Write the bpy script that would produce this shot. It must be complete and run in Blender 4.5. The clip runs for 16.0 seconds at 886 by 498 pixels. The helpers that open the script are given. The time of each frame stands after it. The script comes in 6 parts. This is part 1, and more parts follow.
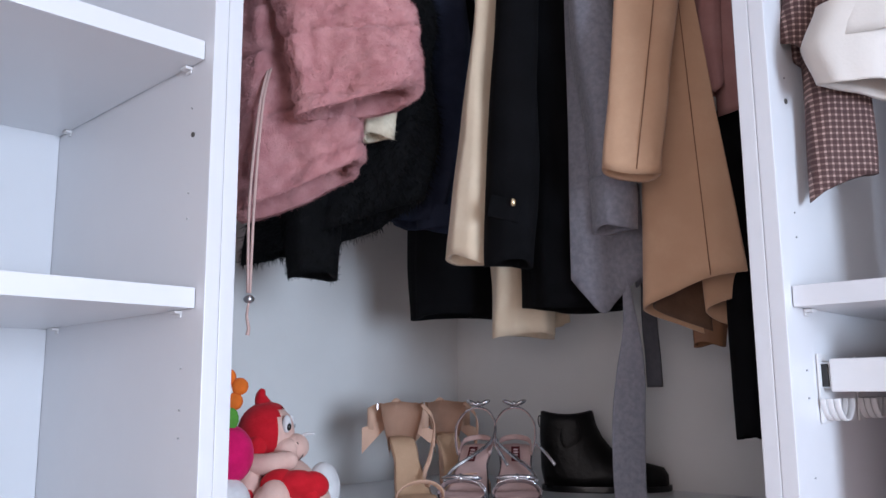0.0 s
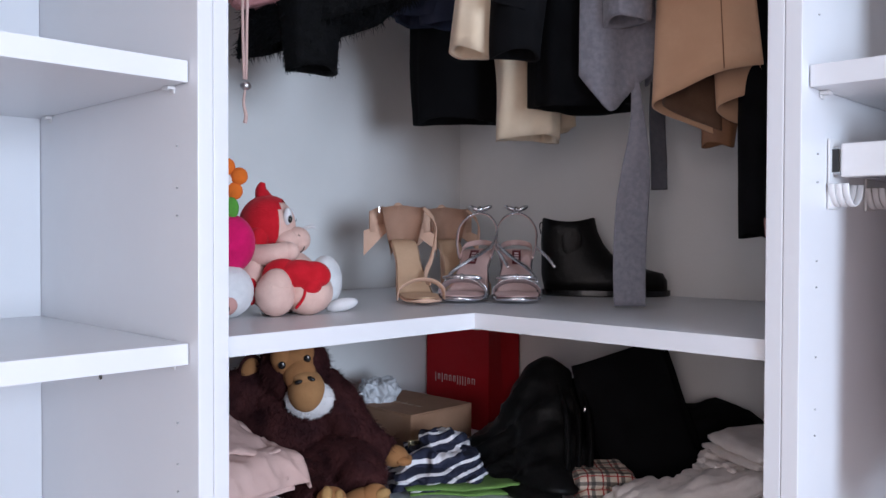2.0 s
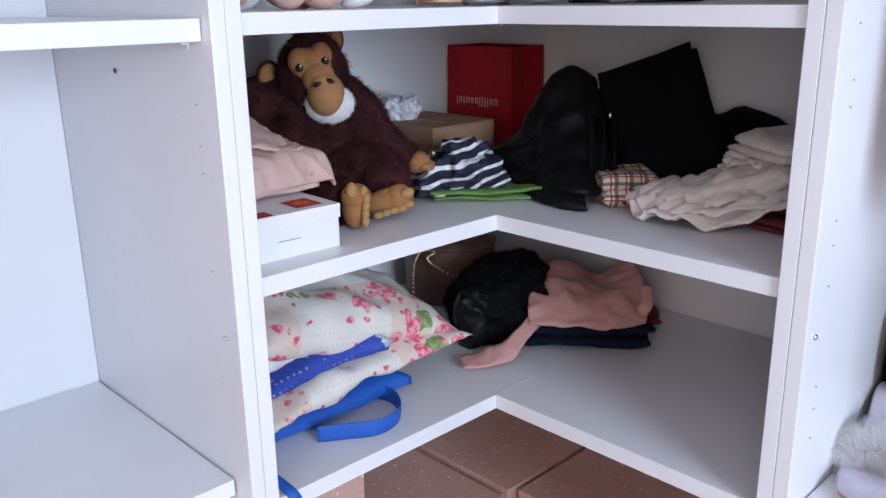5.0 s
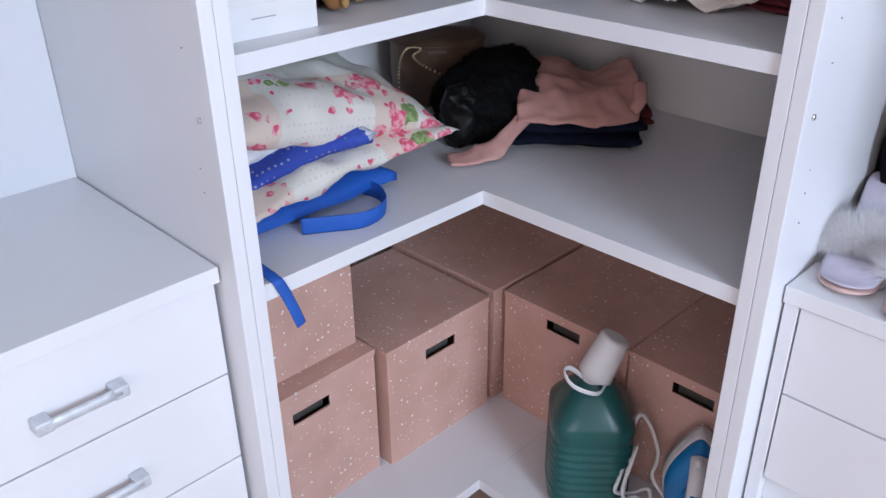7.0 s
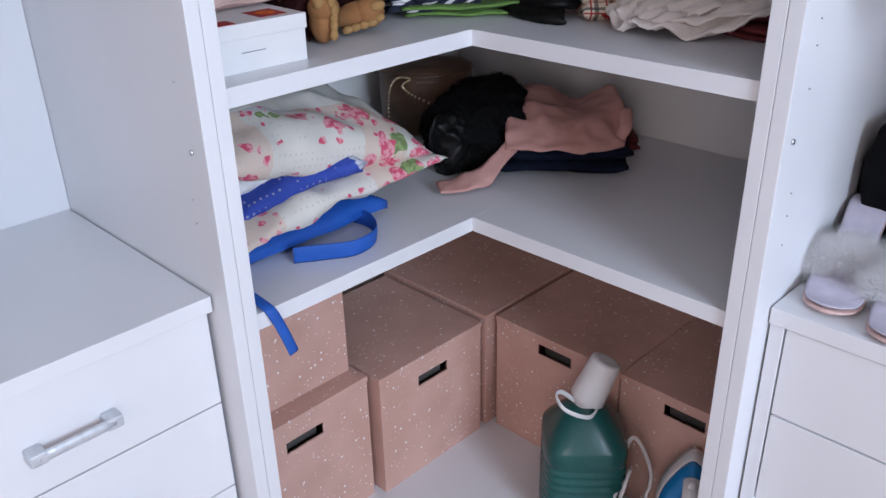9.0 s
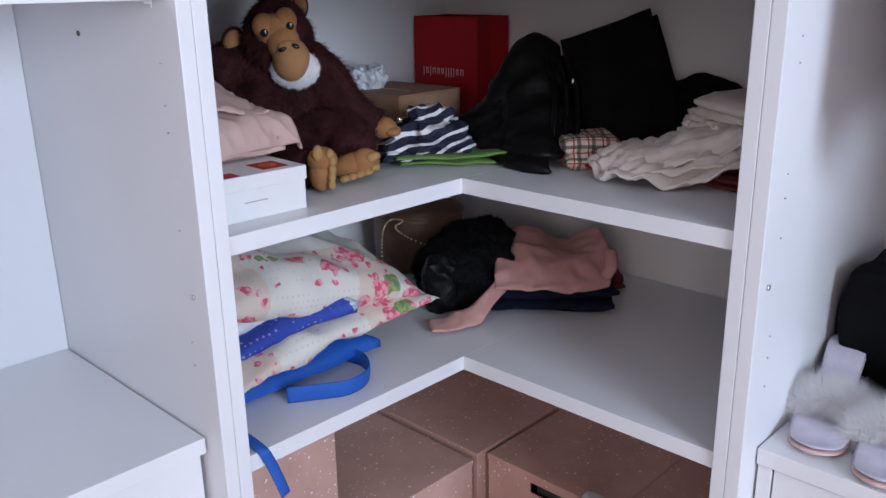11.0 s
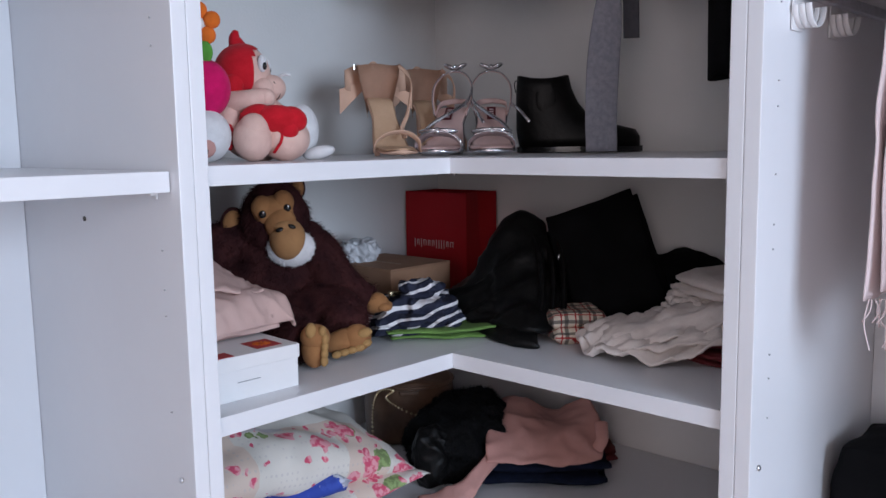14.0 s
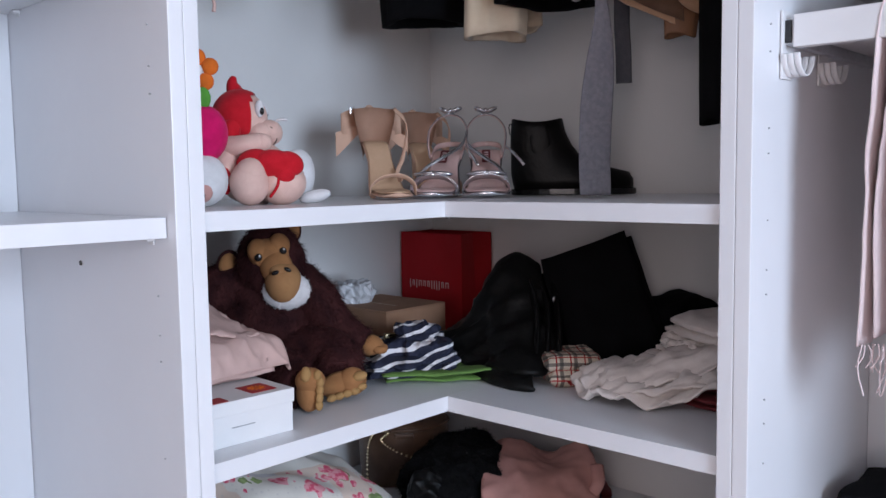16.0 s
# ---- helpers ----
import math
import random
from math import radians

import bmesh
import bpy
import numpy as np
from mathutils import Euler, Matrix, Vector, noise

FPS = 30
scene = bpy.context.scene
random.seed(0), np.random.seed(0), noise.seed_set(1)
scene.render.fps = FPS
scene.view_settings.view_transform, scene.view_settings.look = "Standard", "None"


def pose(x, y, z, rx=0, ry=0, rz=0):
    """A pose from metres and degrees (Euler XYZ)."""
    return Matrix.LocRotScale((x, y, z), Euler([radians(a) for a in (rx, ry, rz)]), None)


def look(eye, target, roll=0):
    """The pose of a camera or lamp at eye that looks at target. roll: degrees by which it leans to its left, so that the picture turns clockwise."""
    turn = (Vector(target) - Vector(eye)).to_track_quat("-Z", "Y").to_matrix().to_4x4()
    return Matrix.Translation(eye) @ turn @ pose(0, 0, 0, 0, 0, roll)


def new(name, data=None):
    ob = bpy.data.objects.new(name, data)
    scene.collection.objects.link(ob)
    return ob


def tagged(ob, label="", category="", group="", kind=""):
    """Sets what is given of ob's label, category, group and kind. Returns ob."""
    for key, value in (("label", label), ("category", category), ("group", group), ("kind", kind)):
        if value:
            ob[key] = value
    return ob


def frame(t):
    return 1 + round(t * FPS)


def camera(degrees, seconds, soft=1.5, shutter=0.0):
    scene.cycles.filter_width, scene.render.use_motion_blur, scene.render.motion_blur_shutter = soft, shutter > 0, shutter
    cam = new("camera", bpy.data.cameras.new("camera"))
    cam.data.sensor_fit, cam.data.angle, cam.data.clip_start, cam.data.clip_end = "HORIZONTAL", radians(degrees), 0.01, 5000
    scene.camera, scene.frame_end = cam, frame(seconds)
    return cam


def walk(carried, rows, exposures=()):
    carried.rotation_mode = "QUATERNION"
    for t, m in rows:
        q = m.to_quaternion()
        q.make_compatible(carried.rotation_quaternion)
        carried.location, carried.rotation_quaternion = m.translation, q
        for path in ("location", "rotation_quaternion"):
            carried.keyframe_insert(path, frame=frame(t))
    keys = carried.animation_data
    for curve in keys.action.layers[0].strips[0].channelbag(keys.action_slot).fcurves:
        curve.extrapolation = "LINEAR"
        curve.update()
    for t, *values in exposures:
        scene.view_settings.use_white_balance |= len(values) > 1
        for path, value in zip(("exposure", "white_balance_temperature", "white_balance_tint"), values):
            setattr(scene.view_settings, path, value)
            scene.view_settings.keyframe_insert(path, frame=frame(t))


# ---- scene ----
cam = camera(55.5, 16.0)
PATH = [
    (0.0, (1.4194, -1.5069, 1.5723), (0.0442, -0.0931, 1.9039), -0.48),
    (0.5, (1.4125, -1.5023, 1.5524), (0.0253, -0.0814, 1.7902), 0.16),
    (1.0, (1.4051, -1.4984, 1.5354), (0.0127, -0.0708, 1.6869), 0.44),
    (1.5, (1.4019, -1.4931, 1.5192), (0.0065, -0.0617, 1.5811), 0.12),
    (2.0, (1.3992, -1.4842, 1.5004), (-0.0015, -0.057, 1.4633), 0.17),
    (2.5, (1.394, -1.4782, 1.479), (-0.0074, -0.058, 1.3412), 0.2),
    (3.0, (1.389, -1.4718, 1.4603), (-0.0096, -0.0598, 1.2362), 0.31),
    (3.5, (1.3859, -1.4667, 1.44), (-0.0086, -0.065, 1.139), 0.05),
    (4.0, (1.3859, -1.4663, 1.4229), (-0.0031, -0.077, 1.048), -0.14),
    (4.5, (1.3922, -1.4727, 1.4059), (0.0011, -0.1108, 0.9477), -0.59),
    (5.0, (1.3897, -1.4776, 1.3918), (0.0108, -0.1459, 0.8215), -0.86),
    (7.5, (1.3846, -1.4621, 1.317), (0.1544, -0.2362, 0.3251), -0.6),
    (8.0, (1.3852, -1.4656, 1.3145), (0.1697, -0.2414, 0.3026), -0.62),
    (8.5, (1.3876, -1.4638, 1.3186), (0.1557, -0.2265, 0.3433), -1.09),
    (9.0, (1.3974, -1.47, 1.3335), (0.1315, -0.2014, 0.4455), -1.26),
    (9.5, (1.4011, -1.4781, 1.3428), (0.118, -0.1769, 0.5301), -1.21),
    (10.0, (1.405, -1.4827, 1.3498), (0.1086, -0.1571, 0.6), -1.15),
    (12.5, (1.4286, -1.5021, 1.3912), (0.0768, -0.0837, 0.9906), -0.81),
    (13.0, (1.4282, -1.5029, 1.399), (0.0747, -0.0729, 1.0482), -0.94),
    (13.5, (1.4301, -1.5039, 1.403), (0.0734, -0.0648, 1.1059), -0.97),
    (14.0, (1.4302, -1.5044, 1.4034), (0.0705, -0.0594, 1.1526), -0.86),
    (14.5, (1.4304, -1.506, 1.4115), (0.0687, -0.0575, 1.1934), -0.94),
    (15.0, (1.4363, -1.5066, 1.4192), (0.0701, -0.0599, 1.2177), -0.64),
    (15.5, (1.4326, -1.5087, 1.4184), (0.0749, -0.0517, 1.2344), -0.79),
    (16.0, (1.4335, -1.5073, 1.4157), (0.0767, -0.0475, 1.2488), -0.83),
]
EXPOSURES = [(0.0, -0.08), (2.0, -0.06), (5.0, 0.06), (8.0, -0.17), (10.2, -0.22), (12.5, -0.30), (15.5, -0.34), (16.0, -0.20)]
walk(cam, [(t, look(eye, target, roll)) for t, eye, target, roll in PATH], EXPOSURES)

# ---- world and light ----
world = bpy.data.worlds.new("world")
scene.world = world
world.use_nodes = True
sky = world.node_tree.nodes.new("ShaderNodeTexSky")
sky.sky_type, sky.sun_disc, sky.sun_elevation, sky.sun_rotation = "NISHITA", False, radians(35), radians(60)
world.node_tree.links.new(sky.outputs[0], world.node_tree.nodes["Background"].inputs[0])
world.node_tree.nodes["Background"].inputs[1].default_value = 0.1

ROOM_X, ROOM_Y, ROOM_Z = 3.6, -4.2, 2.8
WIN = (-2.05, -1.00, 1.05, 2.20)
# Added opening in the unseen south wall, only to hold a fill lamp.
WIN_FILL = (2.2, 3.4, 0.95, 2.30)


def daylight(span, eye, target, watts, tint):
    """An area lamp in a window's opening: east sky light, added south fill."""
    lamp = bpy.data.lights.new("window_area_lamp", "AREA")
    lamp.shape, lamp.size, lamp.size_y, lamp.energy, lamp.color = "RECTANGLE", span[1] - span[0] - 0.1, span[3] - span[2] - 0.1, watts, tint
    new("window_area_lamp", lamp).matrix_world = look(eye, target)


MID_Z = (WIN[2] + WIN[3]) / 2
daylight(WIN, (ROOM_X - 0.03, (WIN[0] + WIN[1]) / 2, MID_Z), (0.3, -0.9, 1.3), 76.0, (0.73, 0.885, 1.13))
# Warm fill lamp, added to stand in for the room's bounced light.
daylight(WIN_FILL, ((WIN_FILL[0] + WIN_FILL[1]) / 2, ROOM_Y + 0.03, MID_Z), (0.5, -0.6, 1.3), 26.0, (1.03, 0.90, 0.93))

# ---- materials ----
def nodes_of(name, rough=0.6, metal=0.0):
    m = bpy.data.materials.new(name)
    m.use_nodes = True
    nt = m.node_tree
    b = nt.nodes["Principled BSDF"]
    b.inputs["Roughness"].default_value, b.inputs["Metallic"].default_value = rough, metal
    return m, nt, b


def node(nt, kind, **inputs):
    n = nt.nodes.new("ShaderNode" + kind)
    for k, v in inputs.items():
        n.inputs[k.replace("_", " ")].default_value = v
    return n


def coords(nt, scale=(1, 1, 1), turn=(0, 0, 0)):
    tc = nt.nodes.new("ShaderNodeTexCoord")
    mp = nt.nodes.new("ShaderNodeMapping")
    mp.inputs["Scale"].default_value, mp.inputs["Rotation"].default_value = scale, turn
    nt.links.new(tc.outputs["Object"], mp.inputs[0])
    return mp.outputs[0]


def blend(nt, fac, a, b, kind="MIX"):
    n = nt.nodes.new("ShaderNodeMix")
    n.data_type, n.blend_type = "RGBA", kind
    for slot, v in ((0, fac), (6, a), (7, b)):
        if hasattr(v, "links"):
            nt.links.new(v, n.inputs[slot])
        else:
            n.inputs[slot].default_value = v if slot == 0 else (*v, 1)
    return n.outputs[2]


def calc(nt, op, a, b=0.0):
    n = nt.nodes.new("ShaderNodeMath")
    n.operation = op
    for i, v in enumerate((a, b)):
        if hasattr(v, "links"):
            nt.links.new(v, n.inputs[i])
        else:
            n.inputs[i].default_value = v
    return n.outputs[0]


def grain(nt, where, scale, detail=4.0, low=0.35, high=0.65):
    n = node(nt, "TexNoise", Scale=scale, Detail=detail)
    nt.links.new(where, n.inputs["Vector"])
    r = node(nt, "MapRange", From_Min=low, From_Max=high)
    nt.links.new(n.outputs[0], r.inputs[0])
    return r.outputs[0]


def finish(nt, b, colour, where, bump=0.2, bscale=300.0, wide=8.0, depth=0.001):
    nt.links.new(colour, b.inputs["Base Color"])
    f = grain(nt, where, bscale, 3.0, 0.2, 0.8)
    g = grain(nt, where, wide, 3.0, 0.2, 0.8)
    h = calc(nt, "ADD", f, g)
    n = node(nt, "Bump", Strength=bump, Distance=depth)
    nt.links.new(h, n.inputs["Height"])
    nt.links.new(n.outputs[0], b.inputs["Normal"])


def plain(name, c, c2=None, rough=0.6, metal=0.0, scale=25.0, bump=0.2, bscale=300.0, depth=0.001, sheen=0.0, gloss=0.5):
    """A surface of two close colours, mottled at a wide and a fine scale."""
    m, nt, b = nodes_of(name, rough, metal)
    c2 = c2 or tuple(0.82 * v for v in c)
    w = coords(nt)
    col = blend(nt, grain(nt, w, scale), c, c2)
    col = blend(nt, calc(nt, "MULTIPLY", grain(nt, w, scale * 9), 0.35), col, c2)
    finish(nt, b, col, w, bump, bscale, scale, depth)
    b.inputs["Specular IOR Level"].default_value = gloss
    if sheen:
        b.inputs["Sheen Weight"].default_value = sheen
    return m


def speckled(name, c, c2):
    """Card printed with scattered white dots."""
    m, nt, b = nodes_of(name, 0.75)
    w = coords(nt)
    base = blend(nt, grain(nt, w, 12.0), c, c2)
    col = base
    for scale, size, many in ((75.0, 0.19, 0.74), (140.0, 0.19, 0.80)):
        v = node(nt, "TexVoronoi", Scale=scale)
        nt.links.new(w, v.inputs["Vector"])
        sep = nt.nodes.new("ShaderNodeSeparateColor")
        nt.links.new(v.outputs["Color"], sep.inputs[0])
        patch = calc(nt, "ADD", sep.outputs[0], calc(nt, "MULTIPLY", grain(nt, w, 14.0), 0.35))
        dot = calc(nt, "MULTIPLY", calc(nt, "LESS_THAN", v.outputs["Distance"], size), calc(nt, "GREATER_THAN", patch, many + 0.12))
        col = blend(nt, dot, col, (0.85, 0.8, 0.78))
    finish(nt, b, col, w, 0.15, 400.0)
    return m


def floral(name, ground, petal, petal_2, leaf, patch=0.8):
    m, nt, b = nodes_of(name, 0.8)
    w = coords(nt)
    col = blend(nt, grain(nt, w, 9.0), ground, tuple(0.9 * v for v in ground))
    quilt = node(nt, "TexVoronoi", Scale=11.0, Randomness=0.3)
    quilt.distance = "CHEBYCHEV"
    nt.links.new(w, quilt.inputs["Vector"])
    pick = nt.nodes.new("ShaderNodeSeparateColor")
    nt.links.new(quilt.outputs["Color"], pick.inputs[0])
    col = blend(nt, calc(nt, "MULTIPLY", calc(nt, "GREATER_THAN", pick.outputs[1], 0.68), patch), col, (0.50, 0.49, 0.51))
    col = blend(nt, calc(nt, "MULTIPLY", calc(nt, "GREATER_THAN", pick.outputs[2], 0.72), patch), col, (0.66, 0.53, 0.44))
    dots = node(nt, "TexVoronoi", Scale=95.0, Randomness=0.15)
    nt.links.new(w, dots.inputs["Vector"])
    col = blend(nt, calc(nt, "MULTIPLY", calc(nt, "LESS_THAN", dots.outputs["Distance"], 0.22), 0.5), col, (0.5, 0.47, 0.47))
    warp = node(nt, "TexNoise", Scale=40.0, Detail=2.0)
    nt.links.new(w, warp.inputs["Vector"])
    for scale, size, many, a, bb in ((17.0, 0.33, 0.60, leaf, tuple(0.6 * v for v in leaf)), (20.0, 0.38, 0.36, petal, petal_2), (44.0, 0.28, 0.54, petal_2, petal)):
        shift = nt.nodes.new("ShaderNodeVectorMath")
        shift.operation = "MULTIPLY_ADD"
        shift.inputs[1].default_value = (0.03, 0.03, 0.03)
        nt.links.new(warp.outputs["Color"], shift.inputs[0])
        nt.links.new(w, shift.inputs[2])
        v = node(nt, "TexVoronoi", Scale=scale)
        nt.links.new(shift.outputs[0], v.inputs["Vector"])
        sep = nt.nodes.new("ShaderNodeSeparateColor")
        nt.links.new(v.outputs["Color"], sep.inputs[0])
        spot = calc(nt, "MULTIPLY", calc(nt, "LESS_THAN", v.outputs["Distance"], size), calc(nt, "GREATER_THAN", sep.outputs[0], many))
        col = blend(nt, spot, col, blend(nt, grain(nt, w, 110.0, 2.0, 0.45, 0.55), a, bb))
    finish(nt, b, col, w, 0.25, 500.0)
    return m


def banded(name, colours, period, turn=(0, 0, 0), rough=0.8, crossed=False, thin=0.5, bend=0.7, lie=0.8):
    """Woven or printed stripes; crossed: in both directions, as in a check."""
    m, nt, b = nodes_of(name, rough)
    w = coords(nt, (1, 1, 1), turn)
    warp = node(nt, "TexNoise", Scale=9.0, Detail=2.0)
    nt.links.new(w, warp.inputs["Vector"])
    sep = nt.nodes.new("ShaderNodeSeparateXYZ")
    nt.links.new(w, sep.inputs[0])
    off = calc(nt, "MULTIPLY", warp.outputs[0], period * bend)
    tall = calc(nt, "ADD", calc(nt, "MULTIPLY", sep.outputs[1], lie if crossed else 0.25), sep.outputs[2])
    ground, stripe = colours[0], colours[1]
    col = blend(nt, grain(nt, w, 60.0), ground, tuple(0.85 * v for v in ground))
    for n, axis in enumerate((0, 2) if crossed else (2,)):
        s = calc(nt, "FRACT", calc(nt, "DIVIDE", calc(nt, "ADD", sep.outputs[0] if axis == 0 else tall, off), period))
        line = calc(nt, "LESS_THAN", s, thin)
        col = blend(nt, calc(nt, "MULTIPLY", line, 0.75 if crossed else 1.0), col, stripe)
        if len(colours) > 2:
            s3 = calc(nt, "LESS_THAN", calc(nt, "ABSOLUTE", calc(nt, "SUBTRACT", s, 0.78)), 0.05)
            col = blend(nt, s3, col, colours[2])
    finish(nt, b, col, w, 0.3, 600.0)
    return m


WHITE = plain("white_melamine", (0.765, 0.765, 0.785), (0.735, 0.735, 0.755), rough=0.32, scale=3.0, bump=0.03, bscale=500.0)
WALL = plain("white_wall_paint", (0.80, 0.78, 0.76), (0.76, 0.74, 0.72), rough=0.85, scale=4.0, bump=0.2, bscale=180.0)
FLOOR = plain("brown_floor", (0.55, 0.38, 0.31), (0.46, 0.31, 0.25), rough=0.45, scale=7.0, bump=0.15)
METAL = plain("brushed_metal", (0.78, 0.79, 0.81), rough=0.3, metal=1.0, scale=60.0, bump=0.05)
STEEL = plain("grey_satin_handle", (0.66, 0.69, 0.73), rough=0.42, metal=0.3, scale=60.0, bump=0.05)
# Colours of the shade in small and large holes.
DRILL = plain("drilled_hole_shade", (0.42, 0.42, 0.43), rough=0.9)
HOLE = plain("hole_shadow", (0.10, 0.09, 0.08), rough=0.9)
BLACK = plain("black_cloth", (0.006, 0.006, 0.007), (0.003, 0.003, 0.0035), rough=0.95, scale=20.0, bump=0.4, bscale=700.0, gloss=0.12)
BLACK_WOOL = plain("black_wool", (0.005, 0.005, 0.006), (0.003, 0.003, 0.0035), rough=0.97, scale=20.0, bump=0.4, bscale=500.0, gloss=0.1)
LEATHER = plain("black_leather", (0.005, 0.0045, 0.0045), (0.003, 0.003, 0.003), gloss=0.22, rough=0.45, scale=45.0, bump=0.45, bscale=120.0)
BLACK_FUR = plain("black_fur", (0.005, 0.005, 0.006), (0.003, 0.003, 0.003), gloss=0.12, rough=0.85, scale=60.0, bump=0.6)
PINK_FUR = plain("dusty_pink_fur", (0.63, 0.315, 0.31), (0.48, 0.205, 0.21), rough=0.95, scale=38.0, bump=0.6, bscale=500.0, depth=0.003, gloss=0.1, sheen=0.15)
CREAM_FUR = plain("cream_fur", (0.76, 0.69, 0.54), (0.62, 0.55, 0.41), rough=0.95, scale=70.0, bump=0.7)
NAVY = plain("navy_cloth", (0.024, 0.031, 0.056), (0.016, 0.021, 0.040), gloss=0.15, rough=0.9, scale=30.0, bump=0.35, bscale=900.0)
DENIM = plain("dark_denim", (0.007, 0.011, 0.028), (0.004, 0.007, 0.018), gloss=0.15, rough=0.9, scale=60.0, bump=0.4, bscale=1100.0)
CREAM = plain("cream_wool", (0.72, 0.595, 0.44), (0.65, 0.52, 0.37), rough=0.9, scale=14.0, bump=0.25, bscale=800.0, sheen=0.2)
GREY = plain("grey_wool", (0.27, 0.27, 0.31), (0.20, 0.20, 0.235), rough=0.95, scale=130.0, bump=0.4, bscale=700.0, sheen=0.2)
DARK_GREY = plain("dark_grey_wool", (0.10, 0.10, 0.115), rough=0.95, scale=130.0, bump=0.4)
CAMEL = plain("camel_wool", (0.58, 0.36, 0.225), (0.53, 0.32, 0.195), rough=0.92, scale=16.0, bump=0.3, bscale=800.0, sheen=0.2)
BROWN = plain("brown_lining", (0.22, 0.10, 0.045), rough=0.6, scale=20.0)
ROSE = plain("dusty_rose_knit", (0.47, 0.25, 0.23), (0.40, 0.20, 0.185), rough=0.9, scale=22.0, bump=0.35, bscale=600.0)
SALMON = plain("salmon_jersey", (0.60, 0.325, 0.285), (0.53, 0.275, 0.24), rough=0.9, scale=14.0, bump=0.3, bscale=700.0)
PALE_PINK = plain("pale_pink_cotton", (0.63, 0.43, 0.385), (0.57, 0.38, 0.335), rough=0.85, scale=11.0, bump=0.3, bscale=700.0)
BLUSH = plain("blush_scarf", (0.80, 0.68, 0.67), (0.73, 0.60, 0.60), rough=0.9, scale=18.0, bump=0.4, bscale=700.0)
OFF_WHITE = plain("off_white_cotton", (0.84, 0.765, 0.72), (0.77, 0.69, 0.64), rough=0.9, scale=28.0, bump=0.45, bscale=500.0)
IVORY = plain("ivory_silk", (0.70, 0.64, 0.59), (0.62, 0.57, 0.52), rough=0.6, scale=12.0, bump=0.2)
WINE = plain("wine_red_cloth", (0.13, 0.012, 0.016), rough=0.85, scale=24.0, bump=0.4)
GREEN = plain("green_cotton", (0.13, 0.25, 0.055), (0.10, 0.19, 0.04), rough=0.85, scale=24.0, bump=0.4)
CARD = plain("brown_cardboard", (0.38, 0.21, 0.13), (0.33, 0.18, 0.105), rough=0.8, scale=20.0, bump=0.15)
BOXES = speckled("speckled_kraft_card", (0.66, 0.405, 0.335), (0.59, 0.355, 0.285))
RED_PAPER = plain("red_coated_paper", (0.40, 0.011, 0.018), (0.35, 0.009, 0.014), gloss=0.15, rough=0.5, scale=7.0, bump=0.1)
PRINT = plain("pale_pink_print", (0.72, 0.55, 0.55), rough=0.6)
PRINT_DARK = plain("brown_print", (0.50, 0.36, 0.25), rough=0.7)
WHITE_CARD = plain("white_card", (0.78, 0.77, 0.77), (0.73, 0.72, 0.72), rough=0.55, scale=9.0, bump=0.06)
RED = plain("red_plush", (0.58, 0.014, 0.026), (0.48, 0.010, 0.018), rough=0.95, scale=60.0, bump=0.4, sheen=0.08, gloss=0.15)
SKIN = plain("peach_plush", (0.76, 0.51, 0.43), (0.69, 0.44, 0.37), rough=0.95, scale=50.0, bump=0.4, sheen=0.1, gloss=0.2)
WHITE_PLUSH = plain("white_plush", (0.76, 0.74, 0.74), (0.67, 0.65, 0.65), rough=0.95, scale=60.0, bump=0.5, sheen=0.3)
MAGENTA = plain("magenta_plush", (0.68, 0.010, 0.13), (0.56, 0.008, 0.1), rough=0.95, scale=60.0, bump=0.4, sheen=0.08, gloss=0.15)
ORANGE = plain("orange_plush", (0.82, 0.17, 0.015), rough=0.95, scale=60.0, bump=0.4)
LEAF = plain("green_plush", (0.10, 0.33, 0.04), rough=0.95, scale=60.0, bump=0.4)
INK = plain("black_plastic", (0.01, 0.01, 0.011), rough=0.2, scale=40.0, bump=0.02)
MONKEY_FUR = plain("dark_brown_fur", (0.066, 0.019, 0.018), (0.026, 0.007, 0.008), gloss=0.15, rough=0.85, scale=28.0, bump=0.6)
MONKEY_SKIN = plain("ochre_felt", (0.33, 0.148, 0.052), (0.26, 0.112, 0.038), rough=0.9, scale=45.0, bump=0.3)
MUZZLE = plain("tan_felt", (0.37, 0.188, 0.074), (0.31, 0.150, 0.058), rough=0.9, scale=45.0, bump=0.3)
PAD = plain("ochre_pad", (0.39, 0.22, 0.080), rough=0.9, scale=45.0)
NUDE = plain("nude_suede", (0.66, 0.42, 0.30), (0.60, 0.37, 0.26), rough=0.8, scale=30.0, bump=0.2, bscale=900.0)
NUDE_SOLE = plain("tan_insole", (0.60, 0.39, 0.25), (0.54, 0.34, 0.21), rough=0.6, scale=30.0, bump=0.15)
SILVER = plain("silver_leather", (0.72, 0.71, 0.73), (0.58, 0.57, 0.6), rough=0.22, metal=0.9, scale=50.0, bump=0.25, bscale=120.0)
PINK_SOLE = plain("pale_pink_insole", (0.72, 0.49, 0.45), rough=0.6, scale=30.0, bump=0.15)
CHOCOLATE = plain("brown_bag_leather", (0.17, 0.095, 0.058), (0.12, 0.065, 0.040), rough=0.42, scale=30.0, bump=0.25)
GOLD = plain("pale_gold_chain", (0.80, 0.66, 0.42), rough=0.25, metal=1.0, scale=80.0, bump=0.03)
BLUE = plain("bright_blue_nylon", (0.012, 0.108, 0.48), (0.009, 0.082, 0.39), rough=0.6, scale=18.0, bump=0.35, bscale=900.0)
WHITE_PLASTIC = plain("white_plastic", (0.76, 0.75, 0.75), (0.72, 0.71, 0.71), rough=0.4, scale=18.0, bump=0.05)
